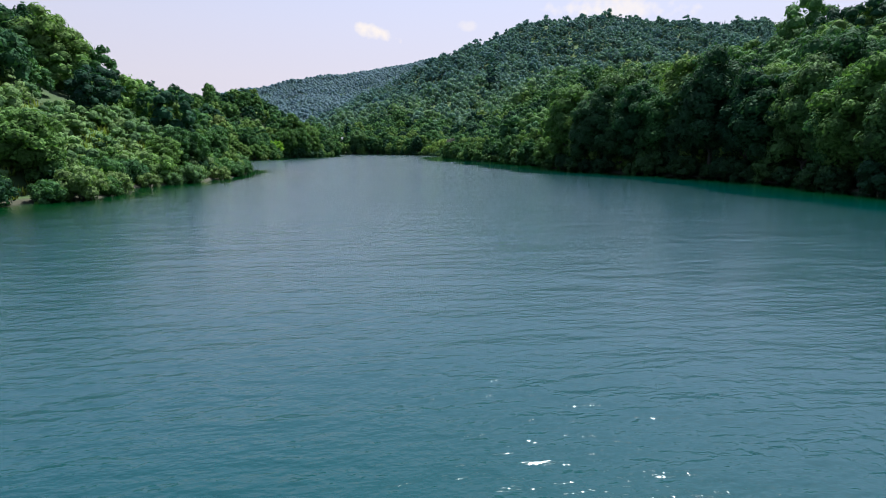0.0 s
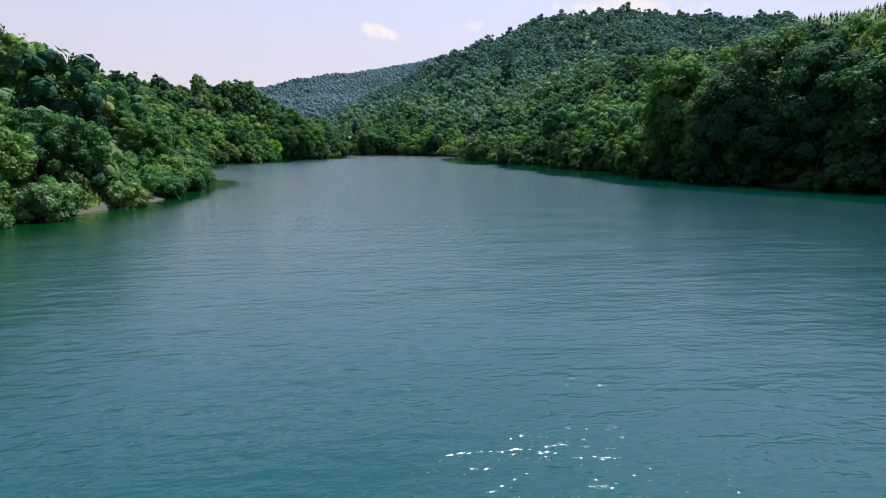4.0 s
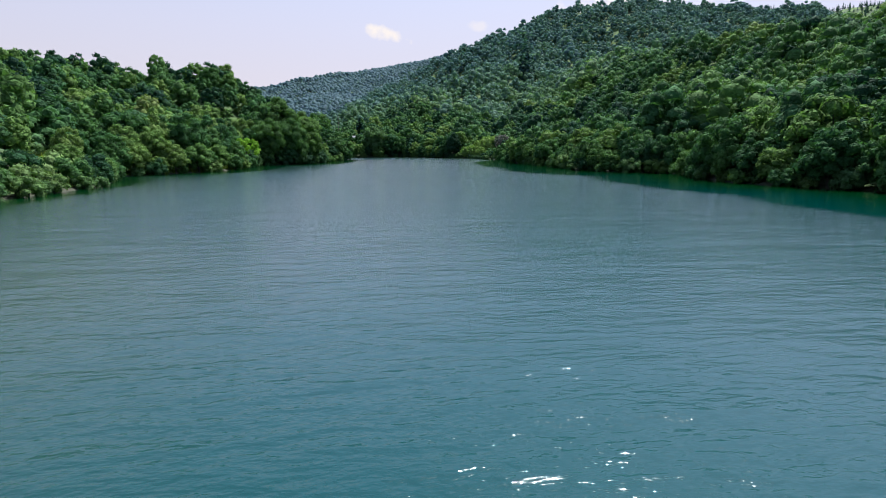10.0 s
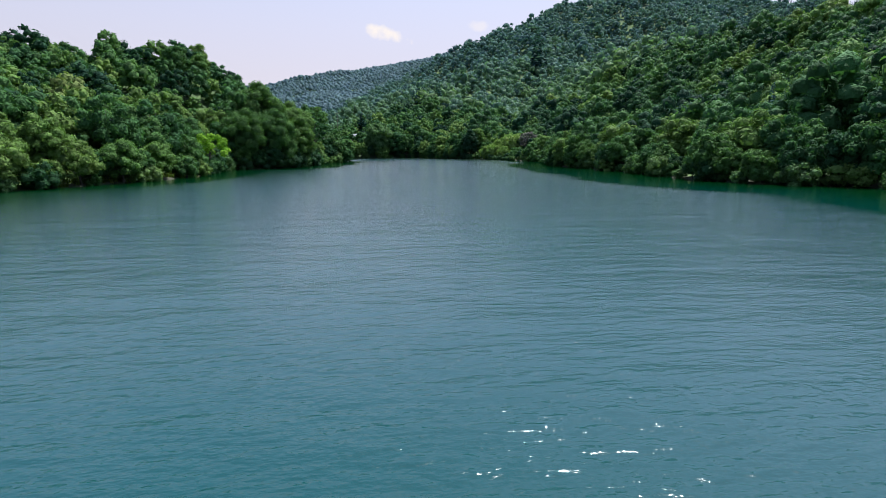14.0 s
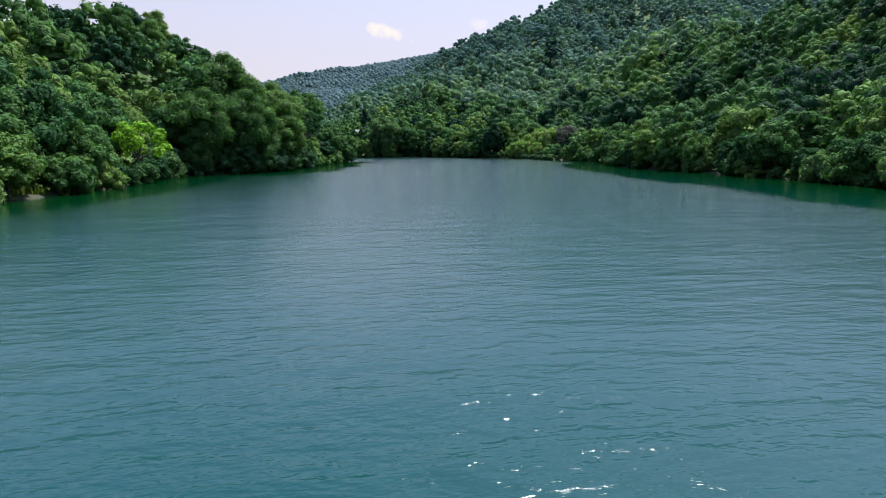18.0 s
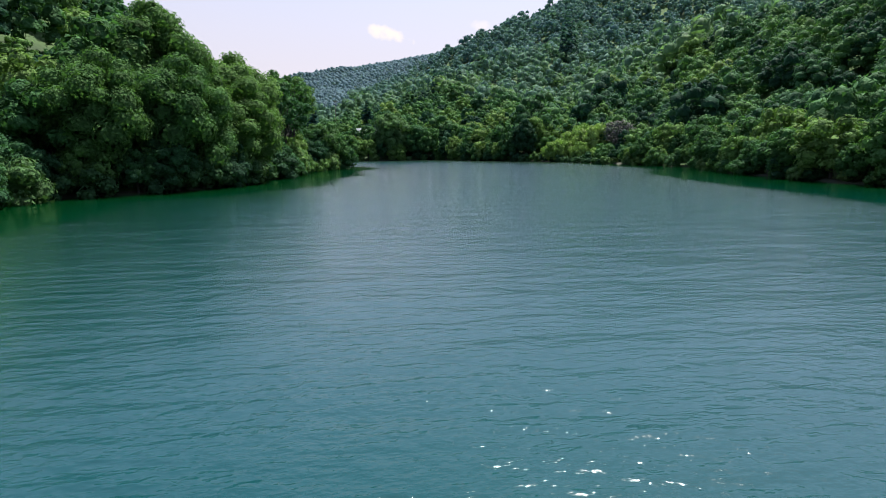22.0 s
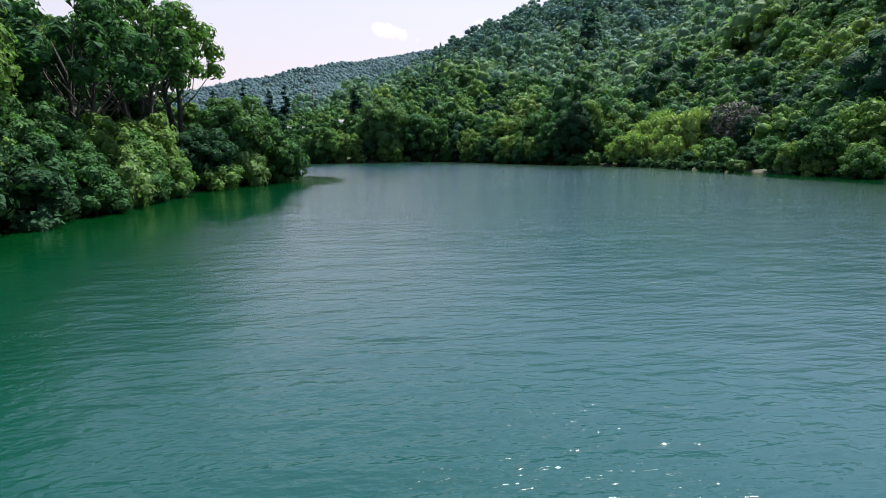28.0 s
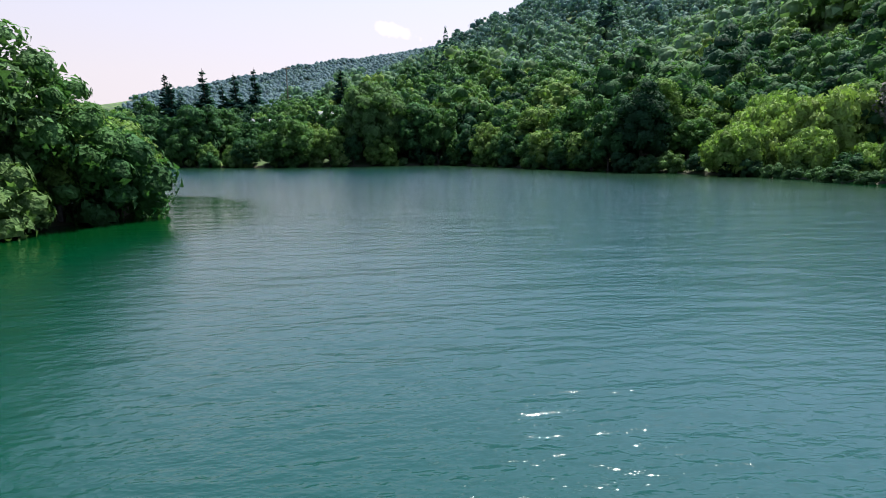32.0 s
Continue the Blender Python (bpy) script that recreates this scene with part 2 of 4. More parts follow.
wall_mat = plain_material("painted_wall", [(0.3, (0.55, 0.52, 0.46)), (0.7, (0.66, 0.63, 0.57))], 1.0, 0.8, 0.1)
glass_mat = plain_material("dark_window", [(0.3, (0.02, 0.025, 0.03)), (0.7, (0.03, 0.035, 0.04))], 1.0, 0.1, 0.0)
pole_mat = plain_material("weathered_pole", [(0.3, (0.10, 0.08, 0.06)), (0.7, (0.16, 0.13, 0.10))], 2.0, 0.9)

# river water: a teal body under a rippled, reflecting surface
water_mat, n, l, b = material("river_water")
b.inputs["IOR"].default_value = 1.33
b.inputs["Specular IOR Level"].default_value = 0.55
ripple = noise_node(n, l, 2.4, 3, (0.8, 1.6, 1, 0.2))
rr = ramp(n, [(0.36, (0.06, 0.06, 0.06)), (0.60, (0.16, 0.16, 0.16))])
l.new(ripple.outputs["Fac"], rr.inputs[0])
silt = noise_node(n, l, 0.02, 3)
r = ramp(n, [(0.35, (0.0004, 0.032, 0.033)), (0.65, (0.0006, 0.038, 0.037))])
l.new(silt.outputs["Fac"], r.inputs[0])
# the bank trees' dark green reflection, mixed into the water's own colour
reflection_fac = n.new("ShaderNodeAttribute")
reflection_fac.attribute_name = "tone"
painted_reflection = n.new("ShaderNodeMixRGB")
painted_reflection.inputs[2].default_value = (0.0008, 0.024, 0.005, 1)
l.new(reflection_fac.outputs["Fac"], painted_reflection.inputs[0])
l.new(r.outputs[0], painted_reflection.inputs[1])
l.new(painted_reflection.outputs[0], b.inputs["Base Color"])
height = None
for size, amount, stretch in ((0.15, 1.3, (0.7, 1.9, 1, 0.15)), (0.36, 0.80, (0.7, 2.0, 1, -0.2)), (0.95, 0.56, (0.7, 1.9, 1, 0.28)), (2.6, 0.30, (0.8, 1.6, 1, -0.1)), (7.0, 0.085, (1.0, 1.3, 1, 0.1))):
    t = noise_node(n, l, size, 3, stretch)
    sc = n.new("ShaderNodeMath")
    sc.operation, sc.inputs[1].default_value = "MULTIPLY", amount
    l.new(t.outputs["Fac"], sc.inputs[0])
    if height is None:
        height = sc.outputs[0]
    else:
        ad = n.new("ShaderNodeMath")
        l.new(height, ad.inputs[0])
        l.new(sc.outputs[0], ad.inputs[1])
        height = ad.outputs[0]
bp = n.new("ShaderNodeBump")
bp.inputs["Distance"].default_value = 0.165
# sheltered water along the banks lies calm, with a ragged edge
edge = noise_node(n, l, 0.09, 4, (1.0, 0.5, 1, 0.0))
ragged = n.new("ShaderNodeMath")
ragged.operation = "MULTIPLY_ADD"
ragged.inputs[1].default_value = 1.2
l.new(edge.outputs["Fac"], ragged.inputs[0])
lee = n.new("ShaderNodeAttribute")
lee.attribute_name = "lee"
l.new(lee.outputs["Fac"], ragged.inputs[2])
calm = n.new("ShaderNodeMapRange")
for key, value in (("From Min", 0.85), ("From Max", 1.3), ("To Min", 1.0), ("To Max", 0.3)):
    calm.inputs[key].default_value = value
l.new(ragged.outputs[0], calm.inputs["Value"])
l.new(calm.outputs[0], bp.inputs["Strength"])
gloss = n.new("ShaderNodeMath")
gloss.operation = "MULTIPLY"
l.new(rr.outputs[0], gloss.inputs[0])
l.new(calm.outputs[0], gloss.inputs[1])
l.new(gloss.outputs[0], b.inputs["Roughness"])
# a film of the finest ripples, lost where the water lies calm
film = n.new("ShaderNodeMapRange")
for key, value in (("From Min", 0.3), ("From Max", 1.0), ("To Min", 0.0), ("To Max", 0.6)):
    film.inputs[key].default_value = value
l.new(calm.outputs[0], film.inputs["Value"])
l.new(film.outputs[0], b.inputs["Coat Weight"])
b.inputs["Coat IOR"].default_value, b.inputs["Coat Roughness"].default_value = 1.33, 0.26
l.new(height, bp.inputs["Height"])
l.new(bp.outputs[0], b.inputs["Normal"])

# ---- the lie of the land ----
SHORE_LEFT = [(-60, -150), (-42, -40), (-36, 30), (-33, 56), (-27, 64), (-30, 78), (-25, 92), (-22.5, 104), (-23.5, 122), (-24.5, 134), (-36, 148),
              (-45, 176), (-44, 203), (-47, 215), (-57, 238), (-50, 250), (-44, 264), (-40.5, 278), (-42, 300), (-45, 317), (-33, 325), (-26, 336),
              (-25.5, 352), (-22, 366), (-23, 380), (-20, 394), (-14.5, 403), (-17, 412), (-34, 424), (-70, 436), (-170, 450)]
SHORE_FAR = [(-170, 530), (-80, 520), (-46, 509), (-16, 501), (9, 504), (22, 506), (31, 490), (40, 471), (53, 452)]
SHORE_RIGHT = [(60, 438), (63, 427), (66, 415), (67, 402), (67, 388), (70, 372), (64, 356), (58, 340), (55, 318), (56, 297), (55, 271), (52, 250), (55, 235), (66, 224),
               (61, 214), (57, 198), (57, 188), (62, 172), (57, 155), (60, 138), (58, 128), (64, 112), (71, 96), (70, 72), (66, 55), (72, 0), (80, -150)]
LAKE = np.array(SHORE_LEFT + SHORE_FAR + SHORE_RIGHT, float)


def to_shore(x, y):
    """Metres from the shoreline, positive on land."""
    p = np.stack([np.ravel(x), np.ravel(y)], 1).astype(float)
    best, inside = np.full(len(p), 1e9), np.zeros(len(p), bool)
    for a, c in zip(LAKE, np.roll(LAKE, -1, 0)):
        e = c - a
        t = np.clip(((p - a) @ e) / (e @ e), 0, 1)
        best = np.minimum(best, np.hypot(*(p - a - t[:, None] * e).T))
        cross = (a[1] > p[:, 1]) != (c[1] > p[:, 1])
        inside ^= cross & (p[:, 0] < a[0] + (p[:, 1] - a[1]) * e[0] / (e[1] if e[1] else 1e-9))
    return np.where(inside, -best, best).reshape(np.shape(x))


# crests: points of x, y, height, and how steeply they fall away
CRESTS = [
    ([(-110, -200, 24), (-100, 0, 24), (-88, 120, 25), (-92, 160, 24), (-105, 212, 14), (-110, 260, 15), (-116, 330, 24), (-92, 370, 29), (-79, 376, 31), (-67, 381, 26), (-54, 386, 18), (-40, 391, 12), (-28, 397, 7)], 0.45),
    ([(-150, 380, 38), (-260, 390, 45), (-600, 300, 70)], 0.3),
    ([(190, -300, 48), (185, 60, 47), (190, 180, 46), (198, 330, 48), (205, 420, 56), (235, 560, 74), (295, 760, 100), (420, 950, 140)], 0.52),
    ([(500, 1180, 284), (745, 1214, 292), (900, 1300, 306), (1150, 1400, 345), (1600, 1450, 430)], 0.58),
    ([(500, 1180, 284), (400, 1240, 270), (296, 1300, 238), (163, 1320, 190), (60, 1380, 140)], 0.55),
    ([(330, 1040, 140), (200, 900, 104), (90, 800, 78), (45, 680, 48), (35, 590, 26)], 0.42),
    ([(-1500, 1700, 60), (-900, 1900, 70), (-650, 1950, 98), (-430, 2000, 196), (-219, 2162, 252), (27, 2250, 292), (324, 2420, 392), (700, 2600, 450), (2500, 2700, 520)], 0.3),
    ([(-500, 560, 16), (-140, 560, 11), (-20, 565, 14), (60, 560, 16)], 0.25),
    ([(-400, -400, 40), (0, -330, 30), (400, -400, 60)], 0.3),
]


def rolling(x, y):
    return (2.6 * np.sin(x / 41 + 1.3 * np.sin(y / 57)) * np.cos(y / 47 + 0.7) + 1.3 * np.sin(x / 17 + 2.1) * np.sin(y / 19 + x / 60)
            + 9 * np.sin(x / 150 + y / 260) * np.cos(y / 170 - x / 300) * np.clip((y - 600) / 500, 0, 1)
            + 26 * (np.abs(np.sin((x - 0.45 * y) / 88 + 0.8 * np.sin(y / 130))) - 0.64) * np.clip((y - 680) / 200, 0, 1) * np.clip((1190 - y) / 160, 0, 1)
            + 4 * np.sin(x / 33 + 1.5 * np.sin(y / 70)) * np.cos(y / 45 + 0.4) * np.clip((y - 620) / 200, 0, 1))


def land(x, y, d=None):
    """Height of the ground."""
    x, y = np.asarray(x, float), np.asarray(y, float)
    d = to_shore(x, y) if d is None else d
    top = np.full(np.shape(x), 0.0)
    k = 6.0
    acc = np.exp(np.zeros(np.shape(x)) + 2.0 / k)
    for points, slope in CRESTS:
        best = np.full(np.shape(x), -1e3)
        for (ax, ay, az), (bx, by, bz) in zip(points, points[1:]):
            ex, ey = bx - ax, by - ay
            t = np.clip(((x - ax) * ex + (y - ay) * ey) / (ex * ex + ey * ey), 0, 1)
            off = np.hypot(x - ax - t * ex, y - ay - t * ey)
            best = np.maximum(best, az + t * (bz - az) - slope * (np.hypot(off, 12) - 12))
        acc = acc + np.exp(np.clip(best, -200, 600) / k)
    top = k * np.log(acc) + rolling(x, y)
    left = np.clip((20 - x) / 30, 0, 1) * np.clip((450 - y) / 25, 0, 1)
    right = np.clip((x - 20) / 30, 0, 1) * np.clip((470 - y) / 30, 0, 1)
    dd = np.maximum(d, 0)
    bank = 0.1 + left * (0.25 * np.minimum(dd, 3) + (0.85 - 0.2 * np.clip((y - 262) / 12, 0, 1) * np.clip((372 - y) / 25, 0, 1)) * np.maximum(dd - 3, 0)) + right * (0.22 * np.minimum(dd, 9) + 0.60 * np.maximum(dd - 9, 0)) \
        + (1 - np.clip(left + right, 0, 1)) * (0.3 * np.minimum(dd, 6) + 0.34 * np.maximum(dd - 6, 0))
    g = np.minimum(bank, top)
    g = g - 1.2 * np.exp(-np.abs(bank - top) / 4) * (dd > 3)
    g = np.where(d > 0, np.maximum(g, 0.1 + 0.08 * np.minimum(dd, 10)), np.maximum(0.1 + 0.6 * d, -3.5))
    return g


def mesh_from(name, verts, tris, smooth=None, tone=None):
    me = bpy.data.meshes.new(name)
    verts, tris = np.asarray(verts, np.float32), np.asarray(tris, np.int32)
    w = tris.shape[1]
    me.vertices.add(len(verts))
    me.vertices.foreach_set("co", verts.ravel())
    me.loops.add(tris.size)
    me.loops.foreach_set("vertex_index", tris.ravel())
    me.polygons.add(len(tris))
    me.polygons.foreach_set("loop_start", np.arange(0, tris.size, w, dtype=np.int32))
    if smooth is not None:
        me.polygons.foreach_set("use_smooth", np.broadcast_to(smooth, len(tris)).astype(bool))
    if tone is not None:
        me.attributes.new("tone", "FLOAT", "POINT").data.foreach_set("value", np.asarray(tone, np.float32))
    me.update(calc_edges=True)
    return me


def thing(name, label, category, group="", kind=""):
    return tagged(new(name), label, category, group, kind)


def part(name, me, mat, parent, label=""):
    ob = new(name, me)
    if not me.materials:
        me.materials.append(mat)
    ob.parent = parent
    if label:
        tagged(ob, label)
    return ob


def steps(*spans):
    out = []
    for a, c, s in spans:
        out.extend(np.arange(a, c, s))
    return np.array(out)


gx = steps((-4800, -1000, 190), (-1000, -200, 40), (-200, -80, 6), (-80, 110, 2.5), (110, 260, 6), (260, 700, 22), (700, 1600, 60), (1600, 4801, 200))
gy = steps((-1500, -200, 100), (-200, 30, 12), (30, 540, 3.0), (540, 700, 10), (700, 1500, 25), (1500, 3000, 70), (3000, 4801, 200))
X, Y = np.meshgrid(gx, gy)
Z = land(X, Y)
idx = np.arange(X.size).reshape(X.shape)
quads = np.stack([idx[:-1, :-1], idx[:-1, 1:], idx[1:, 1:], idx[1:, :-1]], -1).reshape(-1, 4)
relief = Z.copy()
me = mesh_from("ground", np.stack([X, Y, Z], -1).reshape(-1, 3), quads, True)
me.materials.append(earth)
tagged(new("ground", me), "grassy wooded hills and banks along the river", "ground", kind="structure")

wx, wy = np.linspace(-200, 110, 125), np.linspace(-200, 545, 300)
X, Y = np.meshgrid(wx, wy)
idx = np.arange(X.size).reshape(X.shape)
quads = np.stack([idx[:-1, :-1], idx[:-1, 1:], idx[1:, 1:], idx[1:, :-1]], -1).reshape(-1, 4)
reflection_mask = np.clip(1 + (to_shore(X, Y) + 6) / (14 + 14 * np.clip((Y - 180) / 100, 0, 1)), 0, 1).ravel()     # where the trees' reflection is painted, along the banks
me = mesh_from("water", np.stack([X, Y, 0 * X], -1).reshape(-1, 3), quads, True, reflection_mask)
wide = np.where(X > 15, np.interp(Y, (0, 300, 400, 430), (19, 19, 9, 3)), np.interp(Y, (0, 235, 260, 390, 415, 430), (5, 5, 11, 14, 8, 3)))
lee = np.clip(0.5 + (to_shore(X, Y) + wide) / 8, 0, 1)      # water sheltered by the trees
me.attributes.new("lee", "FLOAT", "POINT").data.foreach_set("value", lee.ravel().astype(np.float32))
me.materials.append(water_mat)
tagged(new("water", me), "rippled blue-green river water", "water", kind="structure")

# ---- foliage ----
def icosphere(sub):
    bm = bmesh.new()
    bmesh.ops.create_icosphere(bm, subdivisions=sub, radius=1)
    bm.verts.ensure_lookup_table()
    v = np.array([p.co[:] for p in bm.verts])
    f = np.array([[p.index for p in q.verts] for q in bm.faces])
    bm.free()
    return v, f


ICO = {1: icosphere(1), 2: icosphere(2)}


def puff_mesh(rng, lobes, shrink=0.9, rough=0.10, sub=1):
    """The lumpy masses of a crown, without the faces that its other masses hide."""
    V, F, n = [], [], 0
    bv, bf = ICO[sub]
    for i, (c, r) in enumerate(lobes):
        v = bv * (1 + rng.normal(0, rough, (len(bv), 1)))
        p = c + v * r * shrink
        mid, keep = p[bf].mean(1), bv[bf].mean(1)[:, 2] > -0.6
        for j, (c2, r2) in enumerate(lobes):
            if j != i:
                keep &= (((mid - c2) / (r2 * shrink * 0.95)) ** 2).sum(1) > 1
        V.append(p)
        F.append(bf[keep] + n)
        n += len(bv)
    return np.concatenate(V), np.concatenate(F)


def leaf_mesh(rng, lobes, per_area, size, flat=0.5, droop=0.0, tri=False):
    """Sprays of leaves over the lobes, left out where another lobe hides them."""
    P, N = [], []
    for i, (c, r) in enumerate(lobes):
        r = np.asarray(r) * np.ones(3)
        k = max(6, int(per_area * 4 * math.pi * (r.prod()) ** (2 / 3)))
        d = rng.normal(size=(k, 3))
        d /= np.linalg.norm(d, axis=1)[:, None]
        keep = (d[:, 2] > -0.75) | (rng.random(k) < 0.4)
        p = c + d * r * (0.80 + 0.34 * rng.random((k, 1)) ** 1.5)
        for j, (c2, r2) in enumerate(lobes):
            if j != i:
                keep &= (((p - c2) / (np.asarray(r2) * 0.82)) ** 2).sum(1) > 1
        P.append(p[keep])
        N.append(d[keep])
    P, N = np.concatenate(P), np.concatenate(N)
    k = len(P)
    nrm = N * flat + rng.normal(0, 0.40, (k, 3)) + (0, 0, 0.25)
    nrm /= np.linalg.norm(nrm, axis=1)[:, None]
    a = np.cross(nrm, rng.normal(size=(k, 3)))
    if droop:
        a = a * (1 - droop) + np.array((0, 0, -1.0)) * droop
    a /= np.linalg.norm(a, axis=1)[:, None]
    bvec = np.cross(nrm, a)
    s = size * (0.5 + 1.0 * rng.random((k, 1)))
    if tri:
        V = np.stack([P + a * s, P - a * s * 0.5 + bvec * s * 0.7, P - a * s * 0.5 - bvec * s * 0.7], 1)
        F = np.arange(3 * k).reshape(k, 3)
    else:
        bend = nrm * s * 0.18
        V = np.stack([P + a * s, P + bvec * s * 0.55 - bend, P - a * s, P - bvec * s * 0.55 - bend], 1)
        q = np.arange(4 * k).reshape(k, 4)
        F = np.concatenate([q[:, [0, 1, 2]], q[:, [0, 2, 3]]])
    return V.reshape(-1, 3), F


def joined(*pieces):
    V, F, n = [], [], 0
    for v, f in pieces:
        V.append(v)
        F.append(f + n)
        n += len(v)
    return np.concatenate(V), np.concatenate(F)


def tube(points, radii, sides=6):
    pts = np.asarray(points, float)
    V, F = [], []
    for i, (p, r) in enumerate(zip(pts, radii)):
        t = pts[min(i + 1, len(pts) - 1)] - pts[max(i - 1, 0)]
        t /= np.linalg.norm(t)
        u = np.cross(t, (0.31, 0.9, 0.1))
        u /= np.linalg.norm(u)
        w = np.cross(t, u)
        for s in range(sides):
            a = 2 * math.pi * s / sides
            V.append(p + r * (math.cos(a) * u + math.sin(a) * w))
    for i in range(len(pts) - 1):
        for s in range(sides):
            a, b2 = i * sides + s, i * sides + (s + 1) % sides
            F += [[a, b2, b2 + sides], [a, b2 + sides, a + sides]]
    return np.array(V), np.array(F)


def crown_lobes(rng, height, width, base, count, rmin, rmax, low=-0.55):
    """Places and sizes of a crown's many leafy masses, set over an uneven egg-shaped outline."""
    lobes, mid, half = [], (height + base) / 2, (height - base) / 2
    for i in range(count):
        z = low + (0.98 - low) * (i + 0.5) / count
        a = i * 2.39996 + rng.uniform(-0.35, 0.35)
        ring = math.sqrt(max(0.0, 1 - z * z))
        out = rng.uniform(0.6, 0.92)
        r = rng.uniform(rmin, rmax)
        lobes.append((np.array([math.cos(a) * ring * out * width / 2, math.sin(a) * ring * out * width / 2, mid + z * half * out]),
                      np.array([r * rng.uniform(0.95, 1.3), r * rng.uniform(0.95, 1.3), r * rng.uniform(0.8, 1.1)])))
    return lobes


def inner_mass(rng, height, width, base, k=0.56):
    """The shaded twigs and leaves inside a crown."""
    v, f = ICO[1]
    v = v * (1 + rng.normal(0, 0.1, (len(v), 1)))
    return np.array([0, 0, (height + base) / 2]) + v * np.array([width / 2, width / 2, (height - base) / 2]) * k, f


def trunk_mesh(rng, height, base, radius, lobes, lean=0.0, stems=1):
    """Stems that bend as they rise, with limbs leaving them at different heights."""
    pieces = []
    for s in range(stems):
        a = rng.uniform(0, 6.28)
        foot = np.array([math.cos(a), math.sin(a), 0]) * (0.35 * height / 10 if stems > 1 else 0)
        pts = [foot - (0, 0, 1.5), foot]
        for u in (0.2, 0.4, 0.6, 0.8):
            pts.append(foot * (1 + 3 * u) + np.array([lean * height * u, 0, height * u]) + np.append(rng.normal(0, 0.035 * height, 2), 0) * u)
        rad = [radius * k for k in (1.4, 1.1, 0.85, 0.65, 0.42, 0.18)]
        pieces.append(tube(pts, rad, 7))
        for c, r in lobes[s::max(stems, len(lobes) // 11)]:
            u = max(0.12, min(0.75, c[2] / height * 0.62 + rng.uniform(-0.12, 0.05)))
            k = 1 + u / 0.2
            k0 = int(min(k, 4))
            start = pts[k0] + (pts[k0 + 1] - pts[k0]) * (k - k0)
            bend = start * 0.5 + c * 0.5 + rng.normal(0, 0.03 * height, 3)
            thick = radius * (0.55 - 0.4 * u)
            pieces.append(tube([start, start * 0.75 + bend * 0.25 + (0, 0, 0.02 * height), bend, c], [thick, thick * 0.85, thick * 0.55, thick * 0.2], 5))
    return joined(*pieces)


def make_tree(name, seed, label, height, width, base, count, rmin, rmax, mat, density=7.0, leaf=0.32, trunk=0.25, droop=0.0, low=-0.8, core=0.62, lean=0.0, stems=1, puff=0.82, group="", category="tree", tri=True):
    rng = np.random.default_rng(seed)
    lobes = crown_lobes(rng, height, width, base, count, rmin, rmax, low)
    if lean:
        lobes = [(c + (lean * c[2], 0, 0), r) for c, r in lobes]
    t = thing(name, label, category, group)
    part("trunk", mesh_from("trunk", *trunk_mesh(rng, height, base, trunk, lobes, lean, stems), True), bark, t)
    pieces = [leaf_mesh(rng, lobes, density, leaf * 1.15, 1.7, droop, tri)]
    if core:
        v, f = inner_mass(rng, height, width, base, core)
        pieces.append((v + np.stack([lean * v[:, 2], 0 * v[:, 0], 0 * v[:, 0]], 1), f))
    pieces.append(puff_mesh(rng, lobes, puff))
    flat = sum(len(f) for v, f in pieces[:-1])
    v, f = joined(*pieces)
    part("crown", mesh_from("crown", v, f, np.arange(len(f)) >= flat), mat, t)
    t.location = (0, 0, -500)
    return t


def make_conifer(name, seed, label, height, width, mat, group=""):
    rng = np.random.default_rng(seed)
    t = thing(name, label, "conifer tree", group)
    part("trunk", mesh_from("trunk", *tube([(0, 0, -1), (0, 0, height * 0.5), (0, 0, height)], [0.35, 0.22, 0.04], 7), True), bark, t)
    V, n = [], 0
    tiers = int(height * 2.2)
    for i in range(tiers):
        u = i / tiers
        z, rr = height * (0.10 + 0.88 * u), width / 2 * (1 - u) ** 0.8 * rng.uniform(0.55, 1.15) + 0.15
        arms = max(5, int(9 * (1 - u) + 4))
        for k in range(arms):
            a = rng.uniform(0, 6.283)
            z = z + rng.normal(0, 0.2)
            out = np.array([math.cos(a), math.sin(a), -0.18 + 0.3 * u])
            side = np.array([-math.sin(a), math.cos(a), 0])
            for j in range(5):
                p = np.array([0, 0, z]) + out * rr * (0.3 + 0.17 * j) + rng.normal(0, 0.1, 3)
                s = rr * 0.26 * (1.25 - 0.15 * j) + 0.18
                q = side * rng.choice((-1, 1))
                V.append([p + out * s * 1.3, p + q * s - (0, 0, 0.25 * s), p - out * s * 0.6 + (0, 0, 0.3 * s)])
    V = np.array(V).reshape(-1, 3)
    part("crown", mesh_from("crown", V, np.arange(len(V)).reshape(-1, 3)), mat, t)
    t.location = (0, 0, -500)
    return t


PROTOS = []


def proto(*a, **k):
    t = make_tree(*a, **k)
    PROTOS.append(t)
    return t


oaks = [proto("oak_tree", 10 + i, "round dark green oak tree rooted on the river bank", 9.5 + i % 3, 9.2, 0.2, 26, 1.0, 1.6, leaf_oak, 5.2, 0.32, core=0.5, group="bank oaks") for i in range(5)]
fine_oaks = [proto("oak_tree", 20 + i, "round green oak tree close over the water", 9.5 + i % 3, 9.2, 0.2, 28, 0.9, 1.5, leaf_oak, 7.5, 0.235, core=0.5, group="bank oaks") for i in range(4)]
talls = [proto("bay_tree", 30 + i, "tall dense dark green tree on the river bank", 20.0, 11.5, 0.5, 40, 1.4, 2.2, leaf_dark if i == 1 else leaf_oak, 6.5, 0.28, 0.4, core=0.5, group="tall bank trees") for i in range(3)]
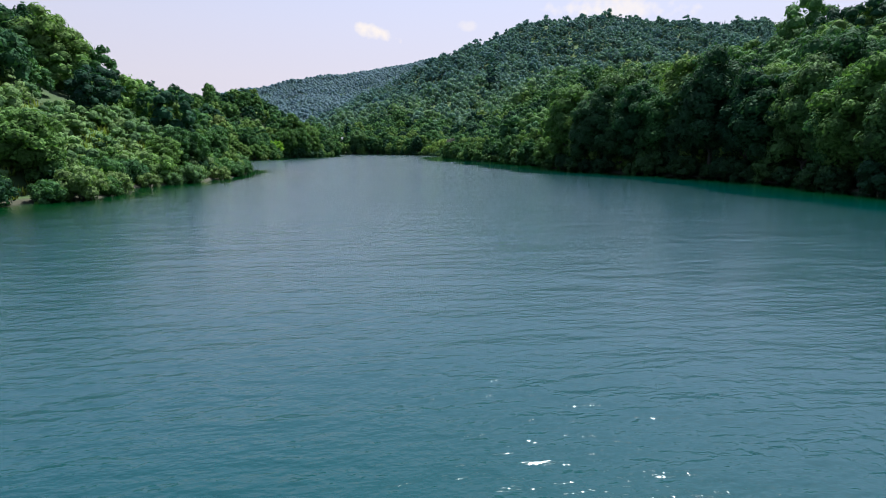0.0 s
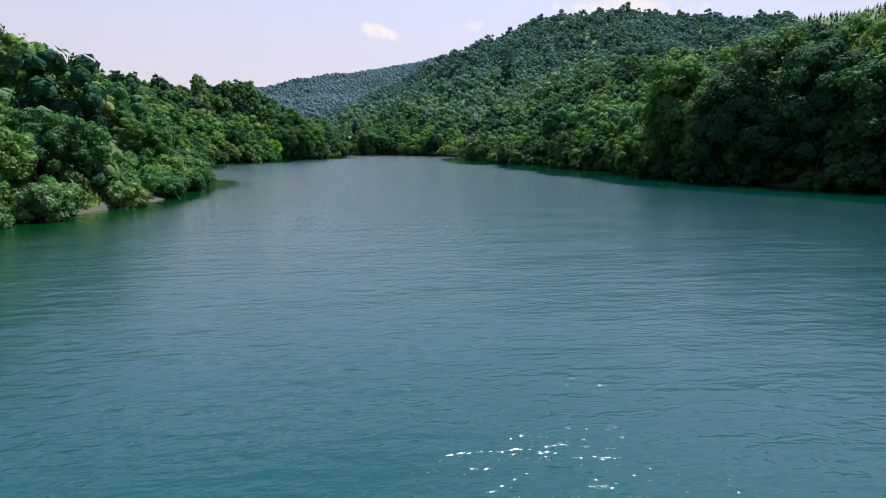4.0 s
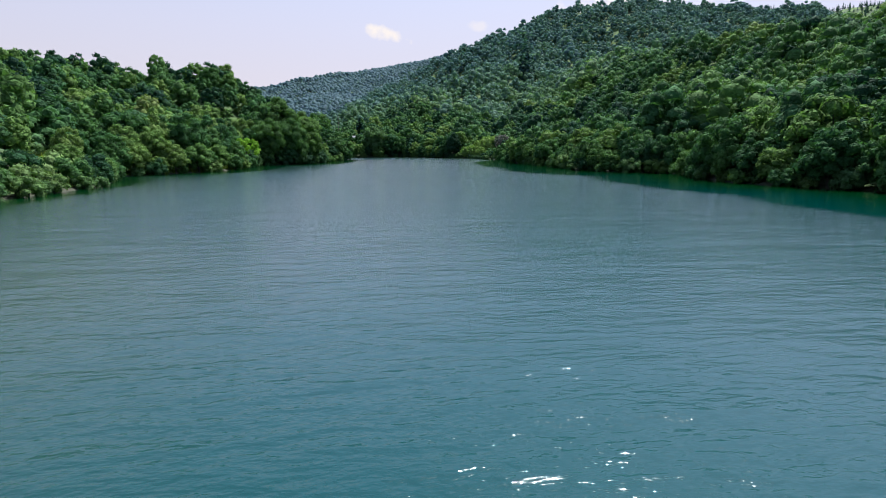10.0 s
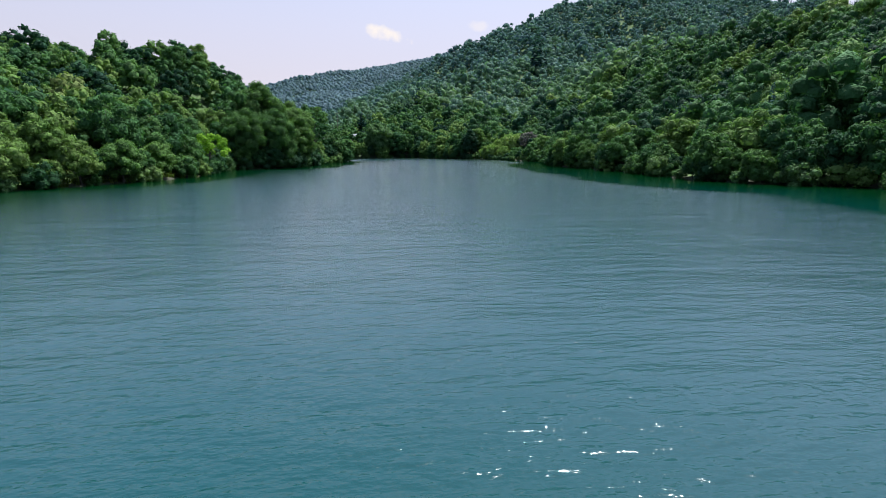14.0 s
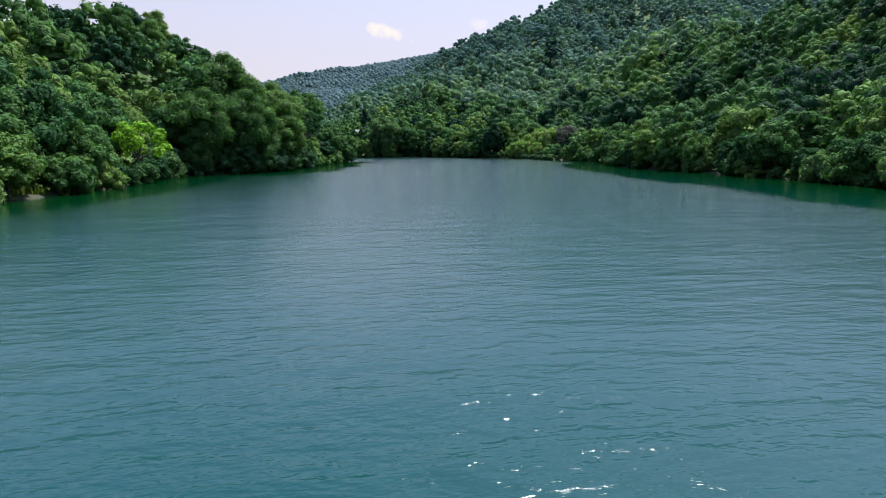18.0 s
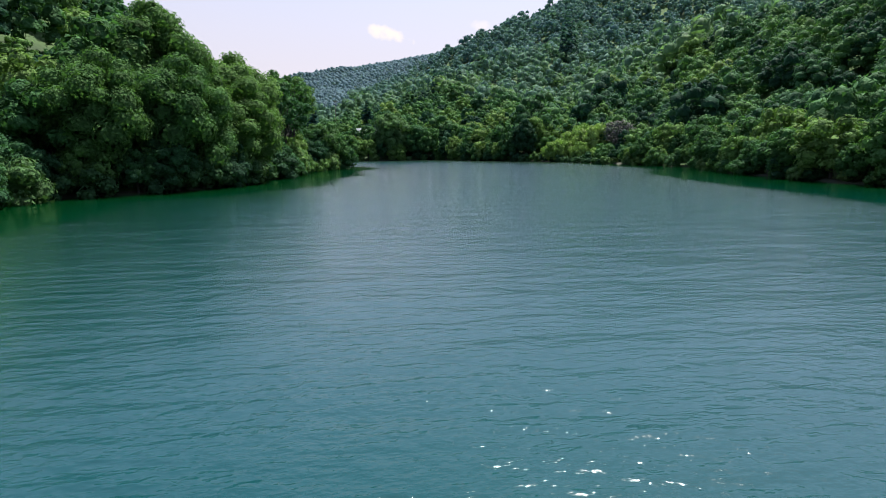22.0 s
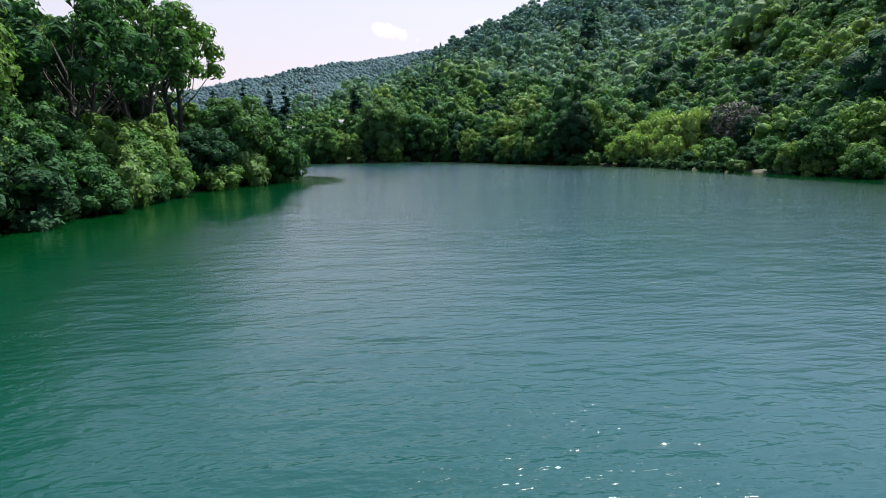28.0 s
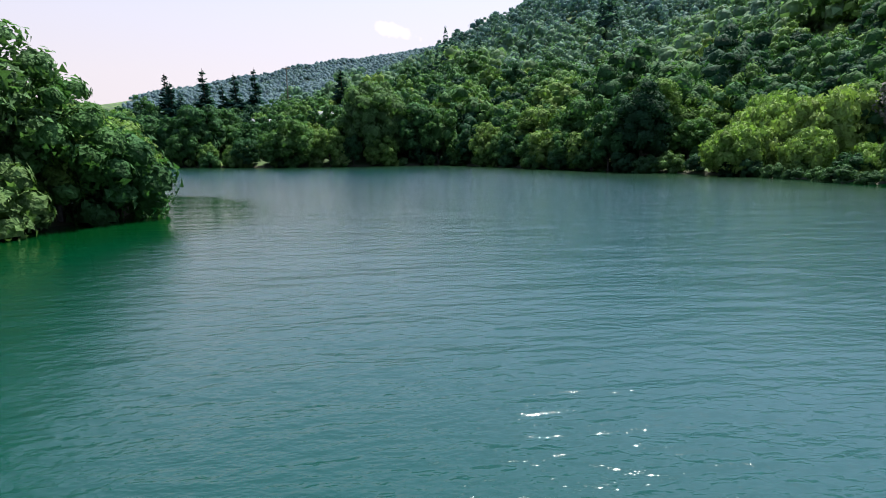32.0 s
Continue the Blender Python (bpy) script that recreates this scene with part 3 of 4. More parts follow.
opens = [proto("alder_tree", 50 + i, "tall open-crowned tree with bare limbs showing", 17.0, 12.5, 5.5, 26, 0.8, 1.4, leaf_oak, 6.5, 0.30, 0.30, core=0, stems=3, low=-0.6, puff=0.6, group="open bank trees") for i in range(3)]
bushes = [proto("bush", 70 + i, "leafy green bush hanging over the water's edge", 4.0, 5.5, -0.5, 13, 0.75, 1.2, leaf_oak, 10.0, 0.20, 0.08, stems=3, group="bank bushes", category="bush") for i in range(4)]
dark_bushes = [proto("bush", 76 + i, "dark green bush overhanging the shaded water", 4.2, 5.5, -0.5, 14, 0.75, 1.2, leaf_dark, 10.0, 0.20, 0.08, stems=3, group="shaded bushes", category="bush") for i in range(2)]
greys = [proto("shrub", 80 + i, "grey-green shrub on the river bank", 3.6, 4.8, -0.5, 12, 0.65, 1.0, leaf_grey, 11.0, 0.18, 0.07, droop=0.3, stems=3, group="grey bushes", category="bush") for i in range(3)]
willows = [proto("willow_bush", 90 + i, "pale yellow-green willow clump at the water's edge", 7.5, 9.5, -0.5, 26, 1.1, 1.7, leaf_willow, 6.5, 0.34, 0.12, droop=0.55, stems=4, group="willows", category="bush") for i in range(2)]
limes = [proto("spring_tree", 100, "small bright lime-green tree on the grassy bank", 9.0, 8.5, 3.2, 16, 0.6, 1.05, leaf_lime, 9.0, 0.26, 0.16, core=0, puff=0.6, stems=2)]
pales = [proto("broad_oak_tree", 104, "very large round pale green oak on the far bank", 23.0, 20.0, -0.5, 60, 1.8, 2.8, leaf_grey, 3.4, 0.42, 0.6, core=0.55)]
giants = [proto("broad_oak_tree", 105, "very large round dark green oak tree on the bank", 23.0, 20.0, -0.5, 60, 1.8, 2.8, leaf_big, 7.5, 0.27, 0.6, core=0.55)]
pale_oaks = [proto("oak_tree", 109, "oak tree with sunlit yellow-green leaves near the point", 10.5, 9.5, 0.5, 26, 1.0, 1.6, leaf_willow, 5.0, 0.34)]
silvers = [proto("white_willow_tree", 120 + i, "open grey-green willow tree leaning over the point", 13.0, 8.5, 2.5, 30, 0.8, 1.4, leaf_grey, 7.0, 0.26, 0.22, droop=0.35, core=0, stems=2, puff=0.62, group="point willows") for i in range(2)]
ochres = [proto("oak_tree", 106, "oak tree with ochre-tinted leaves on the slope", 9.0, 9.0, 0.2, 24, 1.0, 1.6, leaf_ochre, 5.0, 0.38)]
bares = [proto("dead_tree", 107, "grey-brown half-dead tree with bare twigs", 10.0, 9.0, 2.0, 34, 0.8, 1.3, twig, 6.0, 0.20, 0.2, core=0, stems=3, puff=0.05)]
pines = [make_conifer("pine_tree", 110 + i, "dark pointed conifer on the far bank", 15.0, 6.0 + i, leaf_pine, "far conifers") for i in range(2)]
PROTOS += pines
placed_at = []


def plant(kinds, x, y, scale=1.0, rng=random, sink=0.0, tall=1.0):
    """One more tree or bush of a kind, turned and sized a little."""
    s = scale * rng.uniform(0.88, 1.12)
    z = float(land(np.array([x]), np.array([y]))[0])
    placed_at.append((x, y, 3.0 * scale))
    m = Matrix.LocRotScale((x, y, max(z, 0.0) - 0.1 - sink), Euler((rng.uniform(-0.05, 0.05), rng.uniform(-0.05, 0.05), rng.uniform(0, 6.28))),
                           (s, s, s * tall * rng.uniform(0.9, 1.1)))
    return copy_thing(rng.choice(kinds), m)


def shore_points(line, spacing, inland, rng):
    """Places along a shoreline, a way in from the water."""
    out = []
    for (ax, ay), (bx, by) in zip(line, line[1:]):
        length = math.hypot(bx - ax, by - ay)
        for i in range(max(1, round(length / spacing))):
            t = (i + rng.uniform(0.1, 0.9)) / max(1, round(length / spacing))
            nx, ny = (by - ay) / length, -(bx - ax) / length
            off = inland + rng.uniform(-0.6, 0.6)
            out.append((ax + t * (bx - ax) - nx * off, ay + t * (by - ay) - ny * off))
    return out


rnd = random.Random(5)
left_near = [p for p in SHORE_LEFT if 30 <= p[1] <= 424]
right_near = [p for p in SHORE_RIGHT if 55 <= p[1] <= 430]
def row(line, spacing, inland, kinds, smin, smax, keep=lambda x, y: True):
    for x, y in shore_points(line, spacing, inland, rnd):
        if keep(x, y):
            plant(kinds, x, y, rnd.uniform(smin, smax), rnd)


far_line = SHORE_FAR[1:]
def off_willows(x, y):
    return not (403 < y < 463 and 50 < x < 76)


# scrubby bank, then the wooded spur on the same side
row(left_near, 5.4, -0.2, bushes + greys + greys, 0.5, 0.9, lambda x, y: y < 235)
row(left_near, 6.5, 2.4, bushes + greys, 0.6, 1.1, lambda x, y: y < 235)
row(left_near, 7.0, 5.5, fine_oaks + bushes + greys, 0.5, 0.85, lambda x, y: y < 235)
def off_lime(x, y, r=8.5):
    return (x + 43) ** 2 + (y - 297) ** 2 > r * r


row(left_near, 5.0, 0.9, fine_oaks, 0.4, 0.8, lambda x, y: y >= 235 and off_lime(x, y))
row(left_near, 8.0, -0.6, bushes + greys, 0.5, 1.0, lambda x, y: 235 <= y < 309 or y > 386)
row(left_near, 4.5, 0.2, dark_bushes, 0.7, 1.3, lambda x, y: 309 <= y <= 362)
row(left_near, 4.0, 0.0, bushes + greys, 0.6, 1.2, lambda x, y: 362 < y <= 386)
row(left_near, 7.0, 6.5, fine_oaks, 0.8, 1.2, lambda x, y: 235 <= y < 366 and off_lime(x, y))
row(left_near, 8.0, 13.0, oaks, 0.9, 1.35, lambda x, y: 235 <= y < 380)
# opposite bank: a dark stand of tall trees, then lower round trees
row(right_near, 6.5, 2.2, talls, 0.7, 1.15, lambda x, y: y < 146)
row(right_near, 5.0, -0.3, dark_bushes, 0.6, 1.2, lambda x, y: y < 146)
row(right_near, 4.5, 4.0, bushes + oaks, 0.7, 1.2, lambda x, y: y < 146)
row(right_near, 8.0, 9.0, talls, 0.95, 1.25, lambda x, y: y < 146)
row(right_near, 5.2, 1.0, oaks, 0.42, 0.95, lambda x, y: y >= 146 and off_willows(x, y))
row(right_near, 8.5, -0.6, bushes + greys, 0.5, 1.1, lambda x, y: y >= 146 and off_willows(x, y))
row(right_near, 7.5, 8.0, oaks, 0.75, 1.25, lambda x, y: y >= 146 and off_willows(x, y))
row(right_near, 5.5, 0.2, bushes + greys + greys, 0.35, 0.65, lambda x, y: y >= 146)
row(far_line, 5.5, 0.2, bushes + greys, 0.4, 0.8)
row(far_line, 5.5, 1.0, oaks, 0.5, 1.1, off_willows)
row(far_line, 9.0, -0.5, bushes + greys, 0.6, 1.2, off_willows)
row(far_line, 7.5, 8.0, oaks, 0.8, 1.35, lambda x, y: off_willows(x, y) and not -33 < x < -5)
row(far_line, 9.0, 15.0, oaks, 0.9, 1.3, lambda x, y: not -33 < x < -5)

# trees that stand out
for x, y, s in ((-29, 522, 0.8), (-24.5, 519, 0.75), (-19, 521, 0.95), (-14, 518, 0.7), (-8, 524, 0.9), (-22, 513, 0.8), (-12, 511, 0.8), (-30, 513, 0.9), (-5.5, 517, 0.9)):
    plant(oaks, x, y, s, rnd)
plant(limes, -41.8, 299.5, 1.05, rnd)
plant(pales, 3, 509, 1.0, rnd)
plant(oaks, 14, 510, 1.5, rnd)
for x, y, s in ((-33, 331, 0.72), (-29, 341, 0.8), (-39, 325, 0.62), (-38, 341, 0.85), (-31, 353, 0.86)):
    plant(giants, x, y, s, rnd)
for x, y, s in ((-61, 362, 0.62), (-67, 358, 0.62), (-72, 378, 0.6), (-67, 381, 0.66), (-62, 383, 0.55), (-65, 373, 0.55)):
    plant(talls[::2], x, y, s, rnd)
plant(fine_oaks, -56, 117, 1.4, rnd)
plant(fine_oaks, -62, 121, 1.25, rnd)
plant(opens, -25, 370, 1.05, rnd)
plant(opens, -27, 384, 1.05, rnd)
plant(opens, -27, 397, 1.1, rnd)
plant(opens, -30, 389, 0.95, rnd)
plant(silvers, -19.0, 397.0, 0.95, rnd)
plant(pale_oaks, -17.5, 402, 0.85, rnd)
plant(talls, -21.5, 394, 0.6, rnd)
plant(fine_oaks, -21.5, 388, 0.85, rnd)
plant(fine_oaks, -17, 400, 0.8, rnd)
plant(bushes, -14.5, 402.5, 1.25, rnd)
plant(greys, -18, 395, 1.3, rnd)
for x, y, s in ((-24, 377, 0.5), (-28, 379, 0.6), (-33, 383, 0.65), (-38, 386, 0.6), (-44, 388, 0.65), (-25, 391, 0.5), (-31, 393, 0.55), (-37, 398, 0.5), (-43, 399, 0.55), (-22, 402, 0.45), (-28, 404, 0.45), (-34, 408, 0.5), (-41, 410, 0.5)):
    plant(oaks, x, y, s, rnd)
for i in range(26):      # undergrowth below the open trees
    plant(bushes + greys + fine_oaks, -34 + 2.4 * (i % 5) + rnd.uniform(-1, 1) + (0.5 * (i // 5)), 360 + 5 * (i // 5) + rnd.uniform(-1.5, 1.5), rnd.uniform(0.45, 0.75), rnd)
plant(oaks, -74, 160, 1.5, rnd)
plant(oaks, -83, 163, 1.2, rnd)
for x, y, s in ((59.5, 441, 1.0), (63.5, 441, 1.0), (68, 446, 1.25), (73, 450, 1.4), (65.5, 433, 0.85), (68.5, 425, 0.6), (72, 437, 1.2)):
    plant(willows, x, y, s, rnd)
for x, y, s in ((63.5, 431.5, 0.55), (66, 426, 0.8), (67, 419, 1.0), (70, 420, 1.2), (68.5, 411, 1.0), (70, 404, 1.1), (73, 413, 1.3)):
    plant(bushes, x, y, s, rnd)
plant(oaks, 69, 421.5, 0.75, rnd)
plant(talls, 52, 456.5, 0.85, rnd)
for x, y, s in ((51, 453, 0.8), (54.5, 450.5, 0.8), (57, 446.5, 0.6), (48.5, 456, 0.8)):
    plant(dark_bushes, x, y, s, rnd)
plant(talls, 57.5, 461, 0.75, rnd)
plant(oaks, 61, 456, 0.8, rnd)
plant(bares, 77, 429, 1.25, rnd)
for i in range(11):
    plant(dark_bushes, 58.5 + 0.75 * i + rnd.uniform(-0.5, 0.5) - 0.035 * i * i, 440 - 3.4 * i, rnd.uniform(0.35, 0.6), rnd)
plant(ochres, 112, 470, 1.2, rnd)
for x, y, s in ((-14, 504, 1.7), (-22, 505, 1.5), (-31, 506, 1.4)):
    plant(greys, x, y, s, rnd)
for x, y, s in ((-64, 556, 1.2), (-54, 558, 1.25), (-48, 557, 1.05), (-43.5, 558, 1.25), (-37.5, 559, 1.2), (-67, 560, 1.05), (-8, 562, 1.3), (-60, 552, 1.0)):
    plant(pines, x, y, s, rnd)
for t in PROTOS:
    for o in (t, *t.children_recursive):
        bpy.data.objects.remove(o, do_unlink=True)


# ---- woodland on the slopes ----
def variants(count, seed, height, width, base, lobes, rmin, rmax, per_area, leaf, outward=1.3):
    out = []
    for i in range(count):
        rng = np.random.default_rng(seed + i)
        lb = crown_lobes(rng, height, width, base, lobes, rmin, rmax, -0.75)
        puffs = puff_mesh(rng, lb, 0.84, 0.12)
        v, f = joined(puffs, leaf_mesh(rng, lb, per_area, leaf, outward, 0, True))
        out.append((v, f, np.arange(len(f)) < len(puffs[1])))
    return out


def conifer_variants(count, seed, height, width):
    out = []
    for i in range(count):
        rng = np.random.default_rng(seed + i)
        k = 170
        u = rng.random(k) ** 1.4
        a = rng.uniform(0, 6.283, k)
        r = width / 2 * (1 - u) ** 0.9 + 0.2
        p = np.stack([np.cos(a) * r * 0.6, np.sin(a) * r * 0.6, height * (0.06 + 0.92 * u)], 1)
        o = np.stack([np.cos(a), np.sin(a), -0.3 + 0 * a], 1)
        w = np.stack([-np.sin(a), np.cos(a), 0 * a], 1)
        s = (0.5 + 0.55 * r)[:, None]
        V = np.stack([p + o * s, p + w * s * 0.7 + (0, 0, 0.4), p - w * s * 0.7 + (0, 0, 0.4)], 1).reshape(-1, 3)
        out.append((V, np.arange(3 * k).reshape(k, 3), np.zeros(k, bool)))
    return out


def scatter(rng, x0, x1, y0, y1, spacing, keep):
    nx, ny = int((x1 - x0) / spacing), int((y1 - y0) / spacing)
    gx, gy = np.meshgrid(np.arange(nx), np.arange(ny))
    x = x0 + (gx + 0.5 * (gy % 2) + rng.uniform(-0.4, 0.4, gx.shape)) * spacing
    y = y0 + (gy + rng.uniform(-0.4, 0.4, gx.shape)) * spacing
    x, y = x.ravel(), y.ravel()
    d = to_shore(x, y)
    k = keep(x, y, d)
    return x[k], y[k], d[k]


def over_crests(x, y, z):
    """Places whose treetops can be seen from somewhere on the river, over the ground between."""
    seen = np.zeros(len(x), bool)
    for ey in (0.0, 120.0, 240.0, 360.0):
        free = y > ey + 5
        for t in np.linspace(0.04, 0.97, 40):
            px, py, pz = t * x, ey + t * (y - ey), 5.0 + t * (z - 5.0)
            g = relief[np.clip(np.searchsorted(gy, py) - 1, 0, len(gy) - 1), np.clip(np.searchsorted(gx, px) - 1, 0, len(gx) - 1)]
            free &= (g < pz)
        seen |= free
    return seen


def woodland(name, label, x, y, d, scale, shapes, mat, rng, sink=0.3, spread=0.42, emergent=0.0, lean_tone=None):
    z = land(x, y, d)
    on = over_crests(x, y, z + 13.0 * scale) | (d < 30)
    x, y, d, z, scale = x[on], y[on], d[on], z[on], scale[on]
    if lean_tone is not None:
        lean_tone = lean_tone[on]
    V, F, T, S, n = [], [], [], [], 0
    stand = 0.5 + 0.5 * np.sin(x / 23 + 1.8 * np.sin(y / 41)) * np.cos(y / 29 + 1.2 * np.sin(x / 37))      # stands of one kind
    tone = np.clip(0.5 + 0.95 * (0.72 * rng.random(len(x)) + 0.28 * stand - 0.5), 0, 1)
    tone = np.where(rng.random(len(x)) < 0.14, 0.15 * tone, tone)      # here and there a very dark crown
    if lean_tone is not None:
        tone = np.clip(0.5 * tone + lean_tone, 0, 1)      # less of the painted haze on the nearer slopes
    scale = scale * np.where(rng.random(len(x)) < emergent, rng.uniform(1.3, 1.7, len(x)), 1.0)     # a few stand above the rest
    for i in range(len(x)):
        v, f, sm = shapes[rng.integers(len(shapes))]
        a, s = rng.uniform(0, 6.283), scale[i] * rng.uniform(1 - spread, 1 + spread)
        c, q = math.cos(a) * s, math.sin(a) * s
        w = np.empty_like(v)
        w[:, 0], w[:, 1] = x[i] + c * v[:, 0] - q * v[:, 1], y[i] + q * v[:, 0] + c * v[:, 1]
        w[:, 2] = z[i] - sink * s + v[:, 2] * s * rng.uniform(0.85, 1.2)
        V.append(w)
        F.append(f + n)
        S.append(sm)
        T.append(np.full(len(v), tone[i]))
        n += len(v)
    me = mesh_from(name, np.concatenate(V), np.concatenate(F), np.concatenate(S), np.concatenate(T))
    me.materials.append(mat)
    return tagged(new(name, me), label, "trees", kind="stuff")


def patches(x, y):
    return np.sin(x / 13 + 1.7 * np.sin(y / 21)) * np.cos(y / 15 + 0.9) + 0.5 * np.sin(x / 5.3 + y / 7.1)


def clear_of_planted(x, y):
    ok = np.ones(len(x), bool)
    for px, py, pr in placed_at:
        ok &= (x - px) ** 2 + (y - py) ** 2 > pr * pr
    return ok


rng = np.random.default_rng(3)
mid = variants(5, 200, 8.4, 7.4, 0.2, 15, 1.0, 1.6, 1.2, 0.46) + variants(4, 208, 10.5, 6.6, 0.4, 16, 0.9, 1.5, 1.2, 0.46)
broad = variants(6, 226, 12.0, 11.0, 0.2, 20, 1.3, 2.1, 1.2, 0.38)
scrub = variants(4, 220, 3.2, 4.2, -0.3, 7, 0.7, 1.05, 2.0, 0.30)
far = variants(4, 240, 9, 12.5, -1.0, 8, 1.8, 2.9, 0.3, 0.8, 2.0) + variants(3, 246, 12, 10.5, -1.0, 8, 1.6, 2.5, 0.4, 0.95, 2.0)
hazy = variants(4, 260, 6, 15, -2.0, 5, 3.0, 4.4, 0.03, 1.2, 2.2)
firs = conifer_variants(3, 280, 24, 8)

x, y, d = scatter(rng, -160, -20, 25, 440, 6.4, lambda x, y, d: (d > 8) & (d < 84))
ok = clear_of_planted(x, y) & ~((y < 225) & (patches(x, y) > 0.1) & (d < 60))
ok &= ((x + 52) ** 2 + (y - 300) ** 2 > 64) & ((x + 66) ** 2 + (y - 266) ** 2 > 81)       # open grass
woodland("woodland", "dense green woodland covering the steep hillside", x[ok], y[ok], d[ok], np.where(y[ok] < 225, 0.8, np.where((y[ok] > 378) & (x[ok] > -50), 0.62, 0.9)), mid, wood_oak, rng)
x, y, d = scatter(rng, -110, -22, 25, 330, 3.0, lambda x, y, d: (d > 3) & (d < 60) & (patches(x, y) > -0.1) & (y < 240))
ok = rng.random(len(x)) < 0.72
woodland("scrub", "grey-green scrub on the grassy river bank", x[ok], y[ok], d[ok], np.full(ok.sum(), 0.9), scrub, wood_grey, rng)
x, y, d = scatter(rng, -95, -22, 40, 318, 1.25, lambda x, y, d: (d > np.where(y > 236, 0.0, 0.8)) & (d < 42) & ((patches(x, y) > 0.0) | ((y > 236) & (d < 4)) | (np.hypot(x + 52, y - 300) < 10) | (np.hypot(x + 66, y - 266) < 11)))
blades = []
for i in range(5):
    brng = np.random.default_rng(300 + i)
    a, r = brng.uniform(0, 6.283, 9), brng.uniform(0.05, 0.35, 9)
    foot = np.stack([np.cos(a) * r, np.sin(a) * r, 0 * a - 0.1], 1)
    side = np.stack([-np.sin(a), np.cos(a), 0 * a], 1) * 0.09
    tip = foot + np.stack([np.cos(a) * 0.35, np.sin(a) * 0.35, brng.uniform(0.6, 1.1, 9)], 1)
    blades.append((np.stack([foot - side, foot + side, tip], 1).reshape(-1, 3), np.arange(27).reshape(9, 3), np.zeros(9, bool)))
woodland("tall_grass", "tall yellow-green grass on the open bank", x, y, d, np.full(len(x), 1.1), blades, grass_mat, rng, sink=0.0)
x, y, d = scatter(rng, 60, 260, 40, 600, 8.4, lambda x, y, d: (d > 9) & (d < 122))
ok = clear_of_planted(x, y)
woodland("woodland", "dense green woodland covering the hillside by the river", x[ok], y[ok], d[ok], np.full(ok.sum(), 0.86), broad, wood_oak, rng, spread=0.36, emergent=0.1)
x, y, d = scatter(rng, -170, 120, 500, 640, 6.5, lambda x, y, d: (d > 9))
ok = clear_of_planted(x, y)
ok &= ~((x > -34) & (x < -3) & (y < 531))        # cleared below the houses
woodland("woodland", "green woodland behind the far bank", x[ok], y[ok], d[ok], np.where(x[ok] < 0, 0.82, 1.0), mid, wood_oak, rng, emergent=0.02)
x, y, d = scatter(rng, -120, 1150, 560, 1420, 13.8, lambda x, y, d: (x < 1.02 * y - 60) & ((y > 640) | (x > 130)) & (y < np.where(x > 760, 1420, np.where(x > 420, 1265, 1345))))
woodland("hill_woodland", "woodland on the large hill, bluish haze in its colour", x, y, d, 1.35 * (0.72 + 0.55 * rng.random(len(x)) ** 2) * np.where((x < 40) & (y < 730), 0.6, 1.0), far, wood_far, rng, lean_tone=0.5 * np.clip((1050 - y) / 420, 0, 1))
x, y, d = scatter(rng, 175, 560, 300, 615, 10.5, lambda x, y, d: (d > 118) & (x < 1.1 * y))
woodland("hill_woodland", "green woodland on the upper slope above the river", x, y, d, np.full(len(x), 0.98), broad, wood_oak, rng)
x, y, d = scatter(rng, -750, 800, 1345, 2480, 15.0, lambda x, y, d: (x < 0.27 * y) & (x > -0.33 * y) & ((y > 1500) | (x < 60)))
woodland("distant_woodland", "woodland on the distant ridge, pale blue haze in its colour", x, y, d, np.full(len(x), 1.25), hazy, wood_hazy, rng)
x, y, d = scatter(rng, 800, 1500, 1250, 1480, 13.0, lambda x, y, d: rng.random(len(x)) < 0.8)
woodland("hill_conifers", "dark conifers along the distant crest", x, y, d, np.full(len(x), 0.55), firs, wood_pine, rng)
crng = np.random.default_rng(8)
x = np.concatenate([[218.0, 225.5, 211, 232], np.linspace(24, 66, 16) + crng.uniform(-2, 2, 16)])
y = np.concatenate([[862.0, 868, 856, 866], 692 + crng.uniform(-9, 9, 16)])
x2, y2, d2 = scatter(rng, 75, 190, 130, 560, 42.0, lambda x, y, d: (d > 18) & (rng.random(len(x)) < 0.6))
woodland("slope_conifers", "dark narrow conifers among the slope woodland", x2, y2, d2, np.full(len(x2), 0.62), firs, wood_pine, rng)
woodland("hill_conifers", "dark conifers standing above the hill woodland", x, y, to_shore(x, y), np.concatenate([[2.3, 1.8, 1.5, 1.2], np.linspace(0.4, 0.95, 16) * crng.uniform(0.75, 1.1, 16)]), firs, wood_pine, rng)


# ---- houses and pole behind the far bank ----
def box(x0, x1, y0, y1, z0, z1):
    v = np.array([(x, y, z) for z in (z0, z1) for y in (y0, y1) for x in (x0, x1)], float)
    q = [(0, 2, 3, 1), (4, 5, 7, 6), (0, 1, 5, 4), (2, 6, 7, 3), (0, 4, 6, 2), (1, 3, 7, 5)]
    return v, np.array([t for a, b2, c, e in q for t in ((a, b2, c), (a, c, e))])


